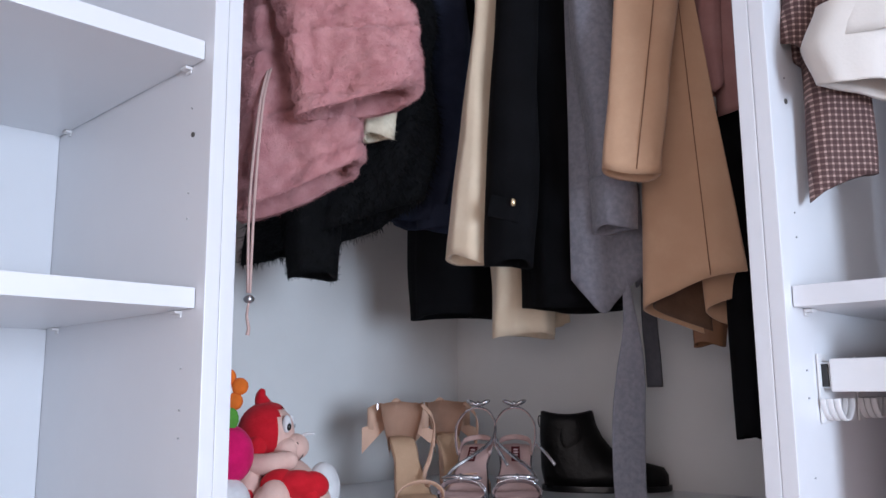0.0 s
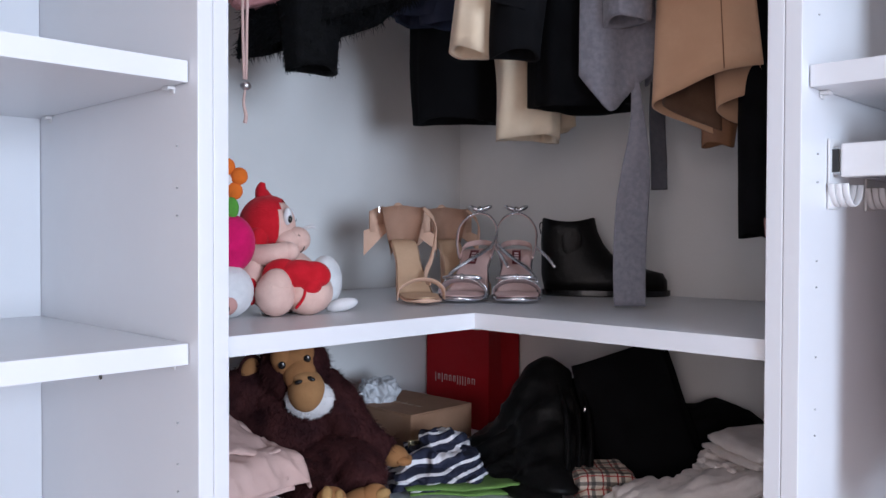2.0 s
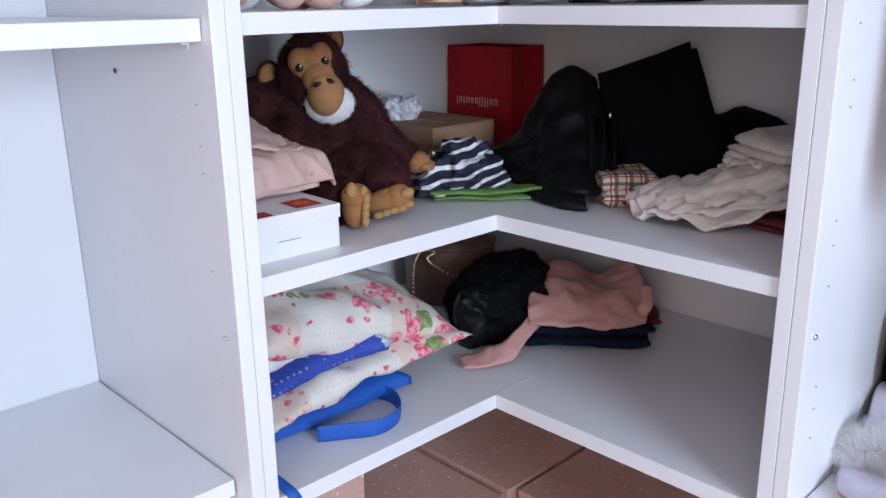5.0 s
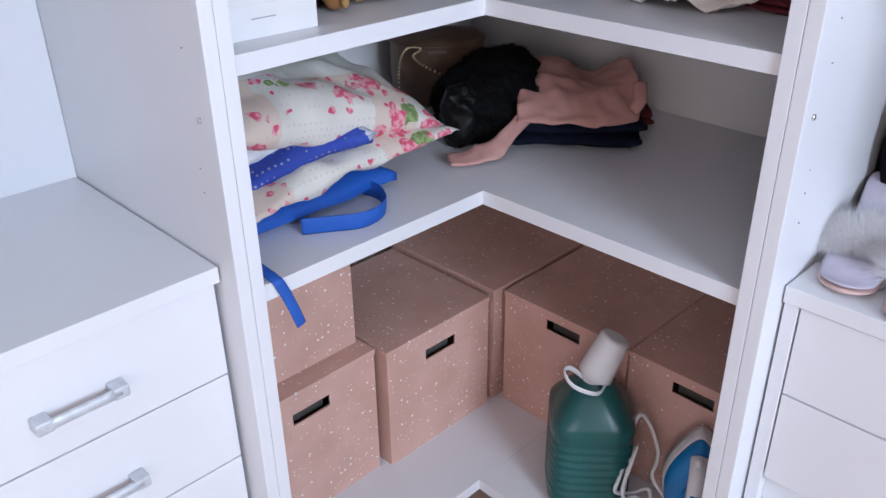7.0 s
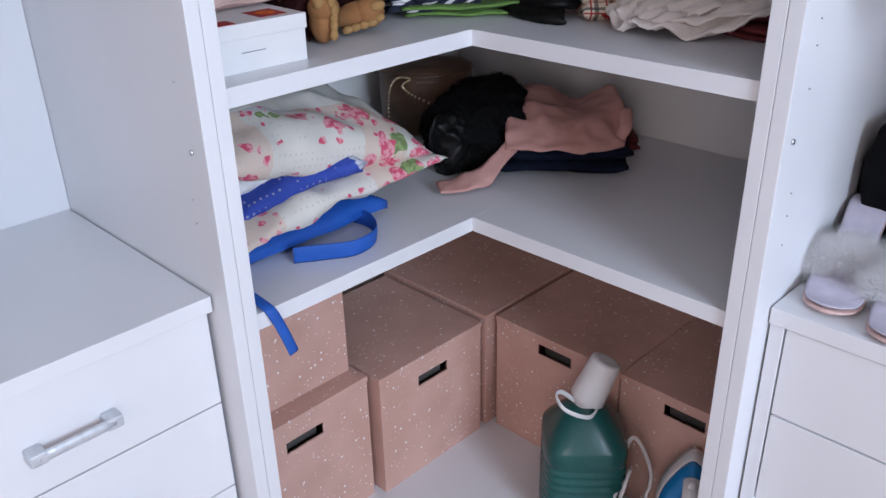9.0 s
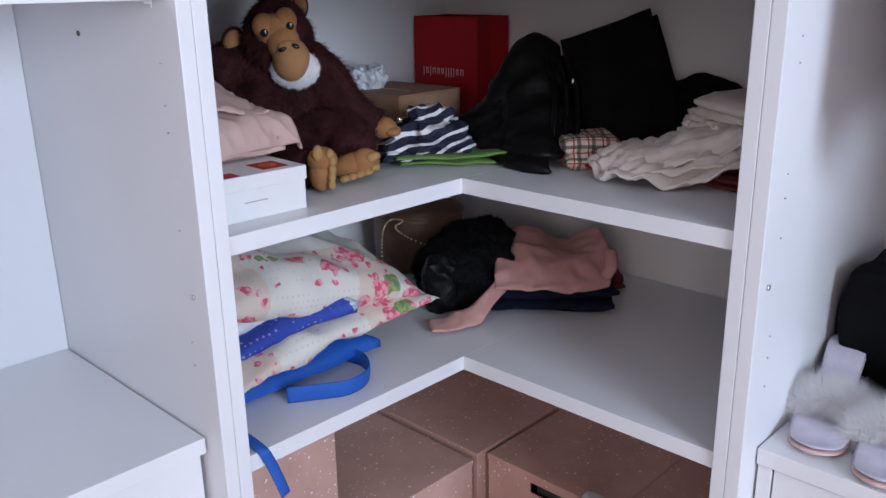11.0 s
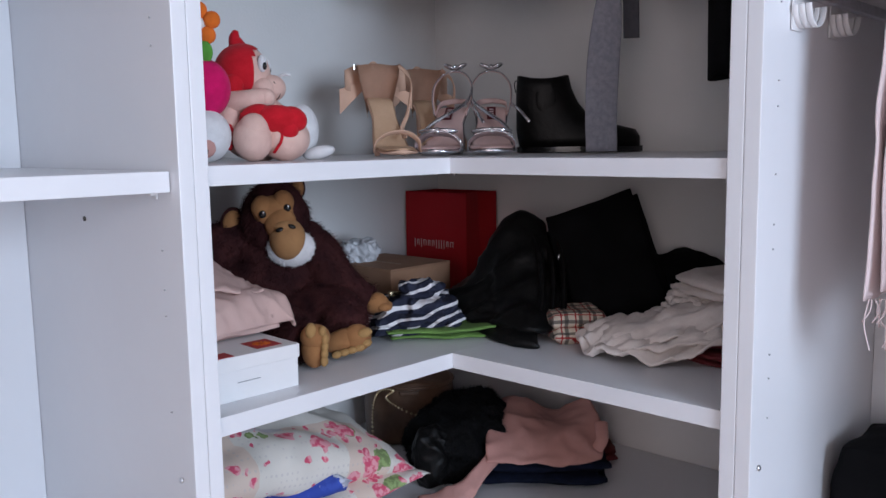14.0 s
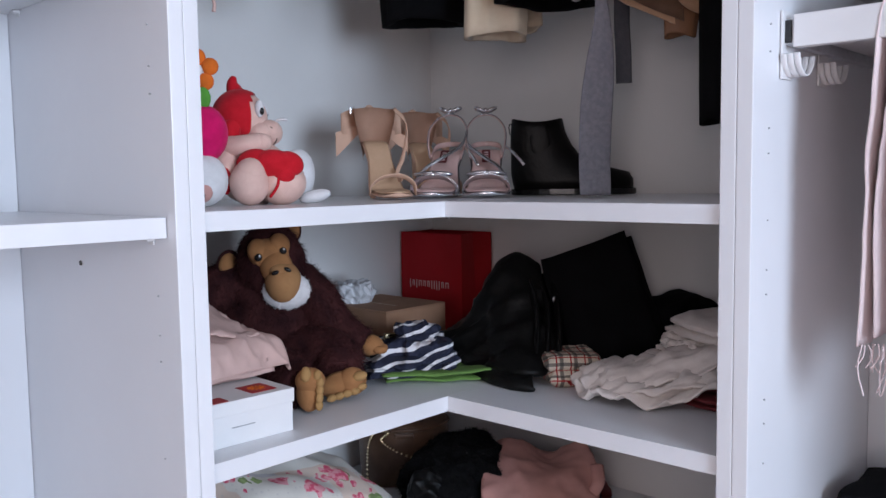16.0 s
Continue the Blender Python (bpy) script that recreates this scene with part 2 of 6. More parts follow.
IRON_BLUE = plain("blue_glossy_plastic", (0.008, 0.22, 0.55), rough=0.2, scale=18.0, bump=0.02)
JUG = plain("dark_green_plastic", (0.012, 0.105, 0.098), (0.009, 0.080, 0.075), rough=0.26, scale=10.0, bump=0.05)
FEATHER = plain("white_feather", (0.93, 0.92, 0.92), (0.88, 0.87, 0.87), rough=0.9, scale=40.0, bump=0.0, sheen=0.5)
feather_nt = FEATHER.node_tree
leaf_light = node(feather_nt, "BsdfTranslucent", Color=(0.95, 0.94, 0.94, 1))
both = node(feather_nt, "MixShader", Fac=0.6)
feather_nt.links.new(feather_nt.nodes["Principled BSDF"].outputs[0], both.inputs[1])
feather_nt.links.new(leaf_light.outputs[0], both.inputs[2])
feather_nt.links.new(both.outputs[0], feather_nt.nodes["Material Output"].inputs[0])
LILAC = plain("pale_lilac_insole", (0.60, 0.56, 0.66), rough=0.5, scale=30.0, bump=0.1)
PLASTIC_BAG = plain("crumpled_white_film", (0.72, 0.72, 0.74), rough=0.25, scale=40.0, bump=0.6)
FLORAL = floral("floral_cotton", (0.70, 0.67, 0.61), (0.60, 0.08, 0.15), (0.72, 0.32, 0.36), (0.26, 0.36, 0.14), 0.9)
PILLOW_PLAIN = plain("plain_quilted_cotton", (0.72, 0.71, 0.66), (0.67, 0.66, 0.61), rough=0.85, scale=12.0, bump=0.3)
BLUE_PATTERN = floral("blue_white_cotton", (0.022, 0.055, 0.34), (0.022, 0.055, 0.34), (0.03, 0.07, 0.38), (0.55, 0.58, 0.68), 0.0)
GREY_DOTS = plain("grey_dotted_cotton", (0.40, 0.40, 0.43), rough=0.85, scale=30.0)
HOUNDSTOOTH = banded("brown_check_wool", ((0.46, 0.31, 0.27), (0.040, 0.010, 0.010)), 0.0075, (0, 0, -0.785), crossed=True, thin=0.66, bend=0.25, lie=0.0)
TARTAN = banded("beige_tartan", ((0.70, 0.60, 0.48), (0.02, 0.018, 0.02), (0.38, 0.02, 0.02)), 0.024, (0, 0, 0.1), crossed=True, thin=0.26, bend=0.25)
STRIPES = banded("navy_white_stripes", ((0.010, 0.013, 0.035), (0.72, 0.70, 0.72)), 0.021, (0.12, 0.35, 0), thin=0.30, bend=3.4)


# ---- building helpers ----
R2 = math.sqrt(0.5)


def P(u, w, z):
    """A place from its way along the opening (u, to the right) and its distance from the corner (w)."""
    return Vector(((u + w) * R2, (u - w) * R2, z))


def at(u, w, z, turn=0.0):
    """A pose in the corner: local x along the opening, local y towards the corner."""
    p = P(u, w, z)
    return pose(p.x, p.y, p.z, 0, 0, 45 + turn)


def thing(name, m, label, category, group=""):
    ob = new(name)
    ob.empty_display_size = 0.05
    ob.matrix_world = m
    return tagged(ob, label, category, group)


def mesh_of(name, bm, materials, smooth=True):
    bmesh.ops.recalc_face_normals(bm, faces=bm.faces)
    me = bpy.data.meshes.new(name)
    bm.to_mesh(me)
    bm.free()
    for m in materials if isinstance(materials, (list, tuple)) else (materials,):
        me.materials.append(m)
    if smooth:
        me.shade_smooth()
    return me


def part(name, bm, material, parent, label="", smooth=True):
    ob = new(name, mesh_of(name, bm, material, smooth))
    ob.parent = parent
    return tagged(ob, label)


def whole(name, bm, material, m, label, category, group="", kind="", smooth=True):
    ob = new(name, mesh_of(name, bm, material, smooth))
    ob.matrix_world = m
    return tagged(ob, label, category, group, kind)


def box(lo, hi, bev=0.0012, bm=None, mat=0):
    own = bm is None
    bm = bm or bmesh.new()
    one = bmesh.new()
    bmesh.ops.create_cube(one, size=1)
    lo, hi = Vector(lo), Vector(hi)
    for v in one.verts:
        v.co = Vector(((lo[i] + hi[i]) / 2 + v.co[i] * (hi[i] - lo[i]) for i in range(3)))
    if bev:
        bmesh.ops.bevel(one, geom=one.edges[:], offset=bev, segments=2, affect="EDGES", profile=0.6)
    join(bm, one, mat)
    return bm


def join(bm, other, mat=0, m=None):
    """Adds the faces of another bmesh, and frees it."""
    made = {}
    for v in other.verts:
        made[v] = bm.verts.new(m @ v.co if m else v.co)
    for f in other.faces:
        try:
            n = bm.faces.new([made[v] for v in f.verts])
            n.material_index = mat if mat is not None else f.material_index
        except ValueError:
            pass
    other.free()
    return bm


def rings(rows, caps=True, bm=None, mat=0, closed=True):
    bm = bm or bmesh.new()
    made = [[bm.verts.new(p) for p in row] for row in rows]
    n = len(rows[0])
    for a, b in zip(made, made[1:]):
        for i in range(n if closed else n - 1):
            bm.faces.new((a[i], a[(i + 1) % n], b[(i + 1) % n], b[i])).material_index = mat
    if caps:
        bm.faces.new(made[0][::-1]).material_index = mat
        bm.faces.new(made[-1]).material_index = mat
    return bm


def smoothed(points, per=6, closed=False):
    pts = [Vector(p) for p in points]
    n = len(pts)
    out = []
    for i in range(n if closed else n - 1):
        if closed:
            a, b, c, d = pts[i - 1], pts[i], pts[(i + 1) % n], pts[(i + 2) % n]
        else:
            a, b, c, d = pts[max(i - 1, 0)], pts[i], pts[i + 1], pts[min(i + 2, n - 1)]
        for k in range(per):
            s = k / per
            out.append(0.5 * (2 * b + (c - a) * s + (2 * a - 5 * b + 4 * c - d) * s * s + (3 * b - a - 3 * c + d) * s ** 3))
    if not closed:
        out.append(pts[-1])
    return out


def tube(points, r, n=8, bm=None, mat=0, flat=1.0, per=6, side=None, closed=False):
    """A cord along a smooth path; r: a radius or one for each end; flat: thickness against width, side: the way of its width."""
    path = smoothed(points, per, closed)
    r0, r1 = r if isinstance(r, (tuple, list)) else (r, r)
    rows, last = [], None
    for i, p in enumerate(path):
        ahead = (path[(i + 1) % len(path)] - path[i - 1]) if closed else (path[min(i + 1, len(path) - 1)] - path[max(i - 1, 0)])
        ahead.normalize()
        ref = Vector(side) if side else (last or (Vector((0, 0, 1)) if abs(ahead.z) < 0.9 else Vector((1, 0, 0))))
        x = (ref - ahead * ref.dot(ahead)).normalized()
        y = ahead.cross(x)
        last = x
        rad = r0 + (r1 - r0) * i / (len(path) - 1)
        rows.append([p + x * rad * math.cos(2 * math.pi * k / n) + y * rad * flat * math.sin(2 * math.pi * k / n) for k in range(n)])
    if closed:
        rows.append(rows[0])
    return rings(rows, not closed, bm, mat)


def strap(points, width, thick, side, bm=None, mat=0, per=6):
    return tube(points, width / 2, 10, bm, mat, thick / width, per, side)


def ball(c, r, bm=None, mat=0, seg=20, amp=0.0, freq=20.0, m=None, seed=0.0):
    bm = bm or bmesh.new()
    one = bmesh.new()
    bmesh.ops.create_uvsphere(one, u_segments=seg, v_segments=max(6, int(seg * 0.6)), radius=1)
    r = Vector(r if isinstance(r, (tuple, list)) else (r, r, r))
    turn = m or Matrix.Identity(4)
    for v in one.verts:
        k = 1 + amp * noise.noise(v.co * freq * 0.1 + Vector((seed, seed * 2, 0)))
        v.co = turn @ Vector((v.co.x * r.x * k, v.co.y * r.y * k, v.co.z * r.z * k)) + Vector(c)
    return join(bm, one, mat)


def fur(bm, count, length, width, mat=0, only=None, fall=0.5, seed=1, out=1.0):
    """Hairs, each one thin triangle, over the faces of bm."""
    rnd = random.Random(seed)
    bm.faces.ensure_lookup_table()
    bmesh.ops.recalc_face_normals(bm, faces=bm.faces)
    faces = [f for f in bm.faces if only is None or f.material_index == only]
    areas = np.array([f.calc_area() for f in faces])
    picks = np.random.RandomState(seed).choice(len(faces), count, p=areas / areas.sum())
    hairs = []
    for n in picks:
        f = faces[n]
        vs = [v.co for v in f.verts]
        a, b = sorted((rnd.random(), rnd.random()))
        k = rnd.randrange(1, len(vs) - 1)
        p = vs[0] * a + vs[k] * (b - a) + vs[k + 1] * (1 - b)
        d = f.normal * out + Vector((rnd.uniform(-0.6, 0.6), rnd.uniform(-0.6, 0.6), rnd.uniform(-0.6, 0.6) - fall))
        d.normalize()
        s = d.cross(Vector((rnd.uniform(-1, 1), rnd.uniform(-1, 1), rnd.uniform(-1, 1)))).normalized() * width
        hairs.append((p - d * 0.001, s, d * length * rnd.uniform(0.5, 1.2)))
    for p, s, d in hairs:
        bm.faces.new([bm.verts.new(p - s), bm.verts.new(p + s), bm.verts.new(p + d)]).material_index = mat
    return bm


def block(cuts=24):
    bm = bmesh.new()
    bmesh.ops.create_cube(bm, size=2)
    bmesh.ops.subdivide_edges(bm, edges=bm.edges[:], cuts=cuts, use_grid_fill=True)
    return bm


def creases(p, freq, off, ways):
    """Long sharp folds: ridged noise drawn out along a few directions."""
    k = 0.0
    for n, d in enumerate(ways):
        q = p - d * (0.8 * p.dot(d))
        r = 1 - 2.4 * abs(noise.noise(q * freq * (1 + 0.6 * n) + off * (n + 1) + 0.35 * noise.noise_vector(p * freq * 0.5 + off)))
        k += math.copysign(abs(r) ** 1.4, r) / (1 + 0.7 * n)
    return k


def heap(size, seed=0, amp=0.012, freq=14.0, rounding=0.7, layers=0, lean=(0, 0), taper=0.0, cuts=30):
    """A dropped, crumpled piece of cloth that rests on z = 0."""
    bm = block(cuts)
    sx, sy, sz = size
    rnd = random.Random(seed)
    off = Vector((rnd.uniform(0, 50), rnd.uniform(0, 50), rnd.uniform(0, 50)))
    ways = [Vector((rnd.uniform(-1, 1), rnd.uniform(-1, 1), rnd.uniform(-0.9, 0.9))).normalized() for _ in range(4)]
    for v in bm.verts:
        c = v.co
        q = c * (1 - rounding) + c.normalized() * 1.12 * rounding
        wide = 1 + 0.22 * noise.noise(Vector((q.x, q.y, q.z * 0.5)) * 1.1 + off)
        h = max(0.0, (q.z + 1) / 2)
        thin = 1 - taper * min(1.0, h)
        p = Vector((q.x * wide * thin * sx / 2, q.y * wide * thin * sy / 2, (q.z + 1) * sz / 2))
        k = creases(p, freq, off, ways) + 0.25 * noise.noise(p * freq * 4 + off)
        if layers:
            k += 1.2 * (abs(math.sin(math.pi * layers * (h + 0.10 * noise.noise(p * 12 + off)))) - 0.6)
        p += q.normalized() * amp * k
        v.co = (p.x + lean[0] * h, p.y + lean[1] * h, max(p.z, 0.0))
    return bm


def sheets(size, layers=3, seed=0, slip=0.008, wave=0.005, rounding=0.25, crumple=0.003, freq=22.0):
    """The sheets of a folded cloth: soft slabs on one another, each with its own rounded fold and a little askew."""
    out = []
    rnd = random.Random(seed)
    sx, sy, sz = size
    t = sz / layers
    off = Vector((rnd.uniform(0, 50), rnd.uniform(0, 50), 0))
    ways = [Vector((rnd.uniform(-1, 1), rnd.uniform(-1, 1), 0)).normalized() for _ in range(3)]
    for k in range(layers):
        one = block(22)
        dx, dy, turn, grow = rnd.uniform(-slip, slip), rnd.uniform(-slip, slip), rnd.uniform(-0.05, 0.05), rnd.uniform(0.93, 1.02)
        for v in one.verts:
            c = v.co
            s = Vector((c.x, c.y, 0))
            edge = max(abs(c.x), abs(c.y))
            q = s * (1 - rounding) + (s.normalized() * edge if s.length else s) * rounding
            z = c.z * (1 - 0.75 * max(0.0, edge - 0.8) / 0.2)
            x, y = q.x * grow * sx / 2, q.y * grow * sy / 2
            x, y = x - y * turn + dx, y + x * turn + dy
            wide = 1 + 0.06 * noise.noise(Vector((x, y, k)) * 14 + off)
            lift = wave * (1 + k * 0.5) * noise.noise(Vector((x, y, 0.4 * k)) * 9 + off) + crumple * creases(Vector((x, y, 0.02 * k)), freq, off, ways) * (1 if c.z > 0 or edge > 0.8 else 0.5)
            v.co = (x * wide, y * wide, max(0.0, (k + 0.5) * t * 0.96 + z * t * 0.56 + lift))
        out.append(one)
    return out


def folded(name, size, layers, seed, material, m, label, category="clothes", group="", **kw):
    ob = thing(name, m, label, category, group)
    for one in sheets(size, layers, seed, **kw):
        part("fold", one, material, ob)
    return ob


def cushion(sx, sy, thick, seed=0, wrinkle=0.006, n=44):
    """A filled pillow with pointed corners, its middle plane at z = 0. Upper faces have material 0, lower ones 1."""
    bm = bmesh.new()
    off = Vector((seed * 2.1, seed * 5.3, seed))
    grids = []
    for up in (1, -1):
        grid = []
        for i in range(n + 1):
            row = []
            for j in range(n + 1):
                a, b = 2 * i / n - 1, 2 * j / n - 1
                h = (max(0.0, 1 - abs(a) ** 3.4) * max(0.0, 1 - abs(b) ** 3.4)) ** 0.52
                pull = 1 - 0.10 * (1 - abs(a) ** 2) * abs(b) ** 6, 1 - 0.10 * (1 - abs(b) ** 2) * abs(a) ** 6
                x, y = a * sx / 2 * pull[1], b * sy / 2 * pull[0]
                e = wrinkle * noise.noise(Vector((x, y, up)) * 16 + off) * 2
                z = up * h * thick / 2 + e + 0.5 * wrinkle * noise.noise(Vector((x, y, 3)) * 45 + off)
                if up < 0 and (i in (0, n) or j in (0, n)):
                    row.append(grids[0][i][j])
                else:
                    row.append(bm.verts.new((x, y, z)))
            grid.append(row)
        grids.append(grid)
        for i in range(n):
            for j in range(n):
                f = (grid[i][j], grid[i + 1][j], grid[i + 1][j + 1], grid[i][j + 1])
                bm.faces.new(f if up > 0 else f[::-1]).material_index = 0 if up > 0 else 1
    return bm


def hang(stations, seed=0, folds=5, amp=0.10, slant=0.0, rings_n=34, n=64, hem=0.012, soft=0.008, square=0.92, bm=None, mat=0, pelt=0.0):
    """Hanging cloth as a folded tube from top to hem. Stations: height, u, w and the half widths along u and w; slant: the hem's rise along u."""
    bm = bm or bmesh.new()
    path = [Vector(s) for s in stations]
    zs = [s[0] for s in stations]
    rnd = random.Random(seed)
    ph = [rnd.uniform(0, 6.28) for _ in range(4)]
    rows = []
    for i in range(rings_n + 1):
        z = zs[0] + (zs[-1] - zs[0]) * i / rings_n
        k = next(j for j in range(len(zs) - 1) if z >= zs[j + 1] - 1e-6)
        s = (zs[k] - z) / (zs[k] - zs[k + 1])
        s = s * s * (3 - 2 * s) * 0.5 + s * 0.5
        _, u, w, hu, hw = [a + (b - a) * s for a, b in zip(stations[k], stations[k + 1])]
        down = i / rings_n
        row = []
        for j in range(n):
            t = 2 * math.pi * j / n
            c, d = math.cos(t), math.sin(t)
            c, d = math.copysign(abs(c) ** square, c), math.copysign(abs(d) ** square, d)
            f = amp * (0.3 + 0.7 * down) * (math.sin(folds * t + ph[0] + 1.5 * math.sin(3 * z + ph[1])) + 0.5 * math.sin((2 * folds + 1) * t + ph[2] + 2 * z))
            uu, ww = u + hu * c * (1 + 0.5 * f), w + hw * d * (1 + f)
            e = soft * noise.noise(Vector((uu * 14, ww * 14, z * 7 + seed)))
            if pelt:
                q = Vector((uu, ww, z))
                swell = pelt * (0.75 * noise.noise(q * 15) + 0.55 * noise.noise(q * 34) + 0.30 * noise.noise(q * 80))
                swell -= 0.8 * pelt * max(0.0, 1 - abs((z / 0.085 + 0.25 * noise.noise(q * 7)) % 1.0 - 0.5) * 14)
                uu, ww = uu + swell * c, ww + swell * d
            zz = z + slant * (uu - u) * down ** 3 + 0.004 * math.sin(2 * t + ph[3]) * down
            row.append(P(uu + e, ww + e, zz))
        rows.append(row)
    mid = sum(rows[-1], Vector()) / n
    for back, k in ((0, 1 - hem / 0.06), (max(1, rings_n // 10), 0.80), (max(2, rings_n // 3), 0.76), (max(3, rings_n // 2), 0.70)):
        ring = rows[rings_n - back]
        mid = sum(ring, Vector()) / n
        rows.append([mid + (p - mid) * k + Vector((0, 0, 0.002)) for p in ring])
    return rings(rows, True, bm, mat)


def drape(top, low, thick=0.004, n=34, per=8, soft=0.004, seed=0.0):
    """A hanging sheet, open below: its upper edge and its hem are lines of (u, w, z)."""
    a, b = smoothed([P(*p) for p in top], per), smoothed([P(*p) for p in low], per)
    m = len(a)
    rows = []
    for i in range(n + 1):
        k = i / n
        way = []
        for p, q in zip(a, b):
            c = p.lerp(q, k)
            way.append(c + soft * k * noise.noise_vector(Vector((c.x * 9, c.y * 9, c.z * 4 + seed))) * 0.8)
        outs = [(way[min(j + 1, m - 1)] - way[max(j - 1, 0)]).cross(Vector((0, 0, 1))).normalized() * thick / 2 for j in range(m)]
        rows.append([c + o for c, o in zip(way, outs)] + [c - o for c, o in zip(way, outs)][::-1])
    bm = rings(rows, False)
    bm.verts.ensure_lookup_table()
    for start in (0, n * 2 * m):
        for j in range(m - 1):
            bm.faces.new([bm.verts[start + i] for i in (j, j + 1, 2 * m - 2 - j, 2 * m - 1 - j)])
    return bm


def cloth(rows, thick=0.008, crumple=0.004, freq=16.0, seed=0, per=9, m=None, floor=None, xy=False, along=None):
    """A laid or propped cloth of real thickness through a few guides (u, w, z), or (x, y, z) with xy; floor: the board it rests on."""
    spread = [smoothed([Vector(p) if xy else P(*p) for p in row], per) for row in rows]
    cols = [smoothed(list(col), per) for col in zip(*spread)]
    n, k = len(cols), len(cols[0])
    rnd = random.Random(seed)
    off = Vector((rnd.uniform(0, 50), rnd.uniform(0, 50), rnd.uniform(0, 50)))
    ways = [Vector((rnd.uniform(-1, 1), rnd.uniform(-1, 1), rnd.uniform(-0.6, 0.6))).normalized() for _ in range(3)]
    if along:
        ways = [(P(*along) + 0.15 * w).normalized() for w in ways]
    outs = []
    for i in range(n):
        line = []
        for j in range(k):
            a = cols[min(i + 1, n - 1)][j] - cols[max(i - 1, 0)][j]
            b = cols[i][min(j + 1, k - 1)] - cols[i][max(j - 1, 0)]
            line.append(a.cross(b).normalized())
        outs.append(line)
    flip = -1 if sum((v.z for line in outs for v in line)) < 0 else 1
    bm = bmesh.new()
    sides = []
    for side in (1, 0):
        grid = []
        for i in range(n):
            line = []
            for j in range(k):
                c, o = cols[i][j], outs[i][j] * flip
                e = crumple * (0.6 * creases(c, freq, off, ways) + 0.8 * noise.noise(c * freq * 0.7 + off) + 0.2 * noise.noise(c * freq * 5 + off))
                rim = min(i, n - 1 - i, j, k - 1 - j)
                full = 1.0 if rim > 2 else (0.35, 0.75, 0.93)[rim]
                q = c + o * (e + (side - 0.5) * thick * full)
                if floor is not None:
                    q.z = max(q.z, floor + (0.0006 if side else 0.0))
                line.append(bm.verts.new(m @ q if m else q))
            grid.append(line)
        sides.append(grid)
        for i in range(n - 1):
            for j in range(k - 1):
                bm.faces.new((grid[i][j], grid[i + 1][j], grid[i + 1][j + 1], grid[i][j + 1]))
    a, b = sides
    for i in range(n - 1):
        for j in (0, k - 1):
            bm.faces.new((a[i][j], a[i + 1][j], b[i + 1][j], b[i][j]))
    for j in range(k - 1):
        for i in (0, n - 1):
            bm.faces.new((a[i][j], a[i][j + 1], b[i][j + 1], b[i][j]))
    return bm


# ---- room ----
def slab(name, lo, hi, material, label, category, bev=0.0):
    return whole(name, box(lo, hi, bev), material, Matrix.Identity(4), label, category, kind="structure", smooth=False)


slab("floor", (-0.15, ROOM_Y - 0.15, -0.12), (ROOM_X + 0.15, 0.15, 0.0), FLOOR, "brown wood-toned bedroom floor", "floor")
slab("ceiling", (-0.15, ROOM_Y - 0.15, ROOM_Z), (ROOM_X + 0.15, 0.15, ROOM_Z + 0.12), WALL, "white plastered ceiling", "ceiling")
slab("wall_west", (-0.15, ROOM_Y, 0.0), (0.0, 0.0, ROOM_Z), WALL, "white wall behind the shelves", "wall")
slab("wall_north", (-0.15, 0.0, 0.0), (ROOM_X + 0.15, 0.15, ROOM_Z), WALL, "white wall behind the hanging clothes", "wall")
bm = box((-0.15, ROOM_Y - 0.15, 0), (WIN_FILL[0], ROOM_Y, ROOM_Z), 0)
box((WIN_FILL[1], ROOM_Y - 0.15, 0), (ROOM_X + 0.15, ROOM_Y, ROOM_Z), 0, bm)
box((WIN_FILL[0], ROOM_Y - 0.15, 0), (WIN_FILL[1], ROOM_Y, WIN_FILL[2]), 0, bm)
box((WIN_FILL[0], ROOM_Y - 0.15, WIN_FILL[3]), (WIN_FILL[1], ROOM_Y, ROOM_Z), 0, bm)
whole("wall_south", bm, WALL, Matrix.Identity(4), "plain white bedroom wall with an added, unseen window", "wall", kind="structure", smooth=False)
bm = box((ROOM_X, ROOM_Y, 0), (ROOM_X + 0.15, WIN[0], ROOM_Z), 0)
box((ROOM_X, WIN[1], 0), (ROOM_X + 0.15, 0, ROOM_Z), 0, bm)
box((ROOM_X, WIN[0], 0), (ROOM_X + 0.15, WIN[1], WIN[2]), 0, bm)
box((ROOM_X, WIN[0], WIN[3]), (ROOM_X + 0.15, WIN[1], ROOM_Z), 0, bm)
whole("wall_east", bm, WALL, Matrix.Identity(4), "white wall with a wide window", "wall", kind="structure", smooth=False)


def window_frame(name, m, ww, wh):
    window = thing(name, m, "white framed window out of view, with a lamp in its opening", "window")
    window["kind"] = "structure"
    for lo, hi in (((0, 0, 0), (0.05, ww, 0.05)), ((0, 0, wh - 0.05), (0.05, ww, wh)), ((0, 0, 0.05), (0.05, 0.05, wh - 0.05)), ((0, ww - 0.05, 0.05), (0.05, ww, wh - 0.05)), ((0, ww / 2 - 0.03, 0.05), (0.05, ww / 2 + 0.03, wh - 0.05))):
        part("window_frame", box(lo, hi, 0.003), WHITE, window, smooth=False)


window_frame("window_1", pose(ROOM_X + 0.08, WIN[0], WIN[2]), WIN[1] - WIN[0], WIN[3] - WIN[2])
# Frame of the added fill opening, out of view.
window_frame("fill_window", pose(WIN_FILL[1], ROOM_Y - 0.13, WIN_FILL[2], 0, 0, 90), WIN_FILL[1] - WIN_FILL[0], WIN_FILL[3] - WIN_FILL[2])

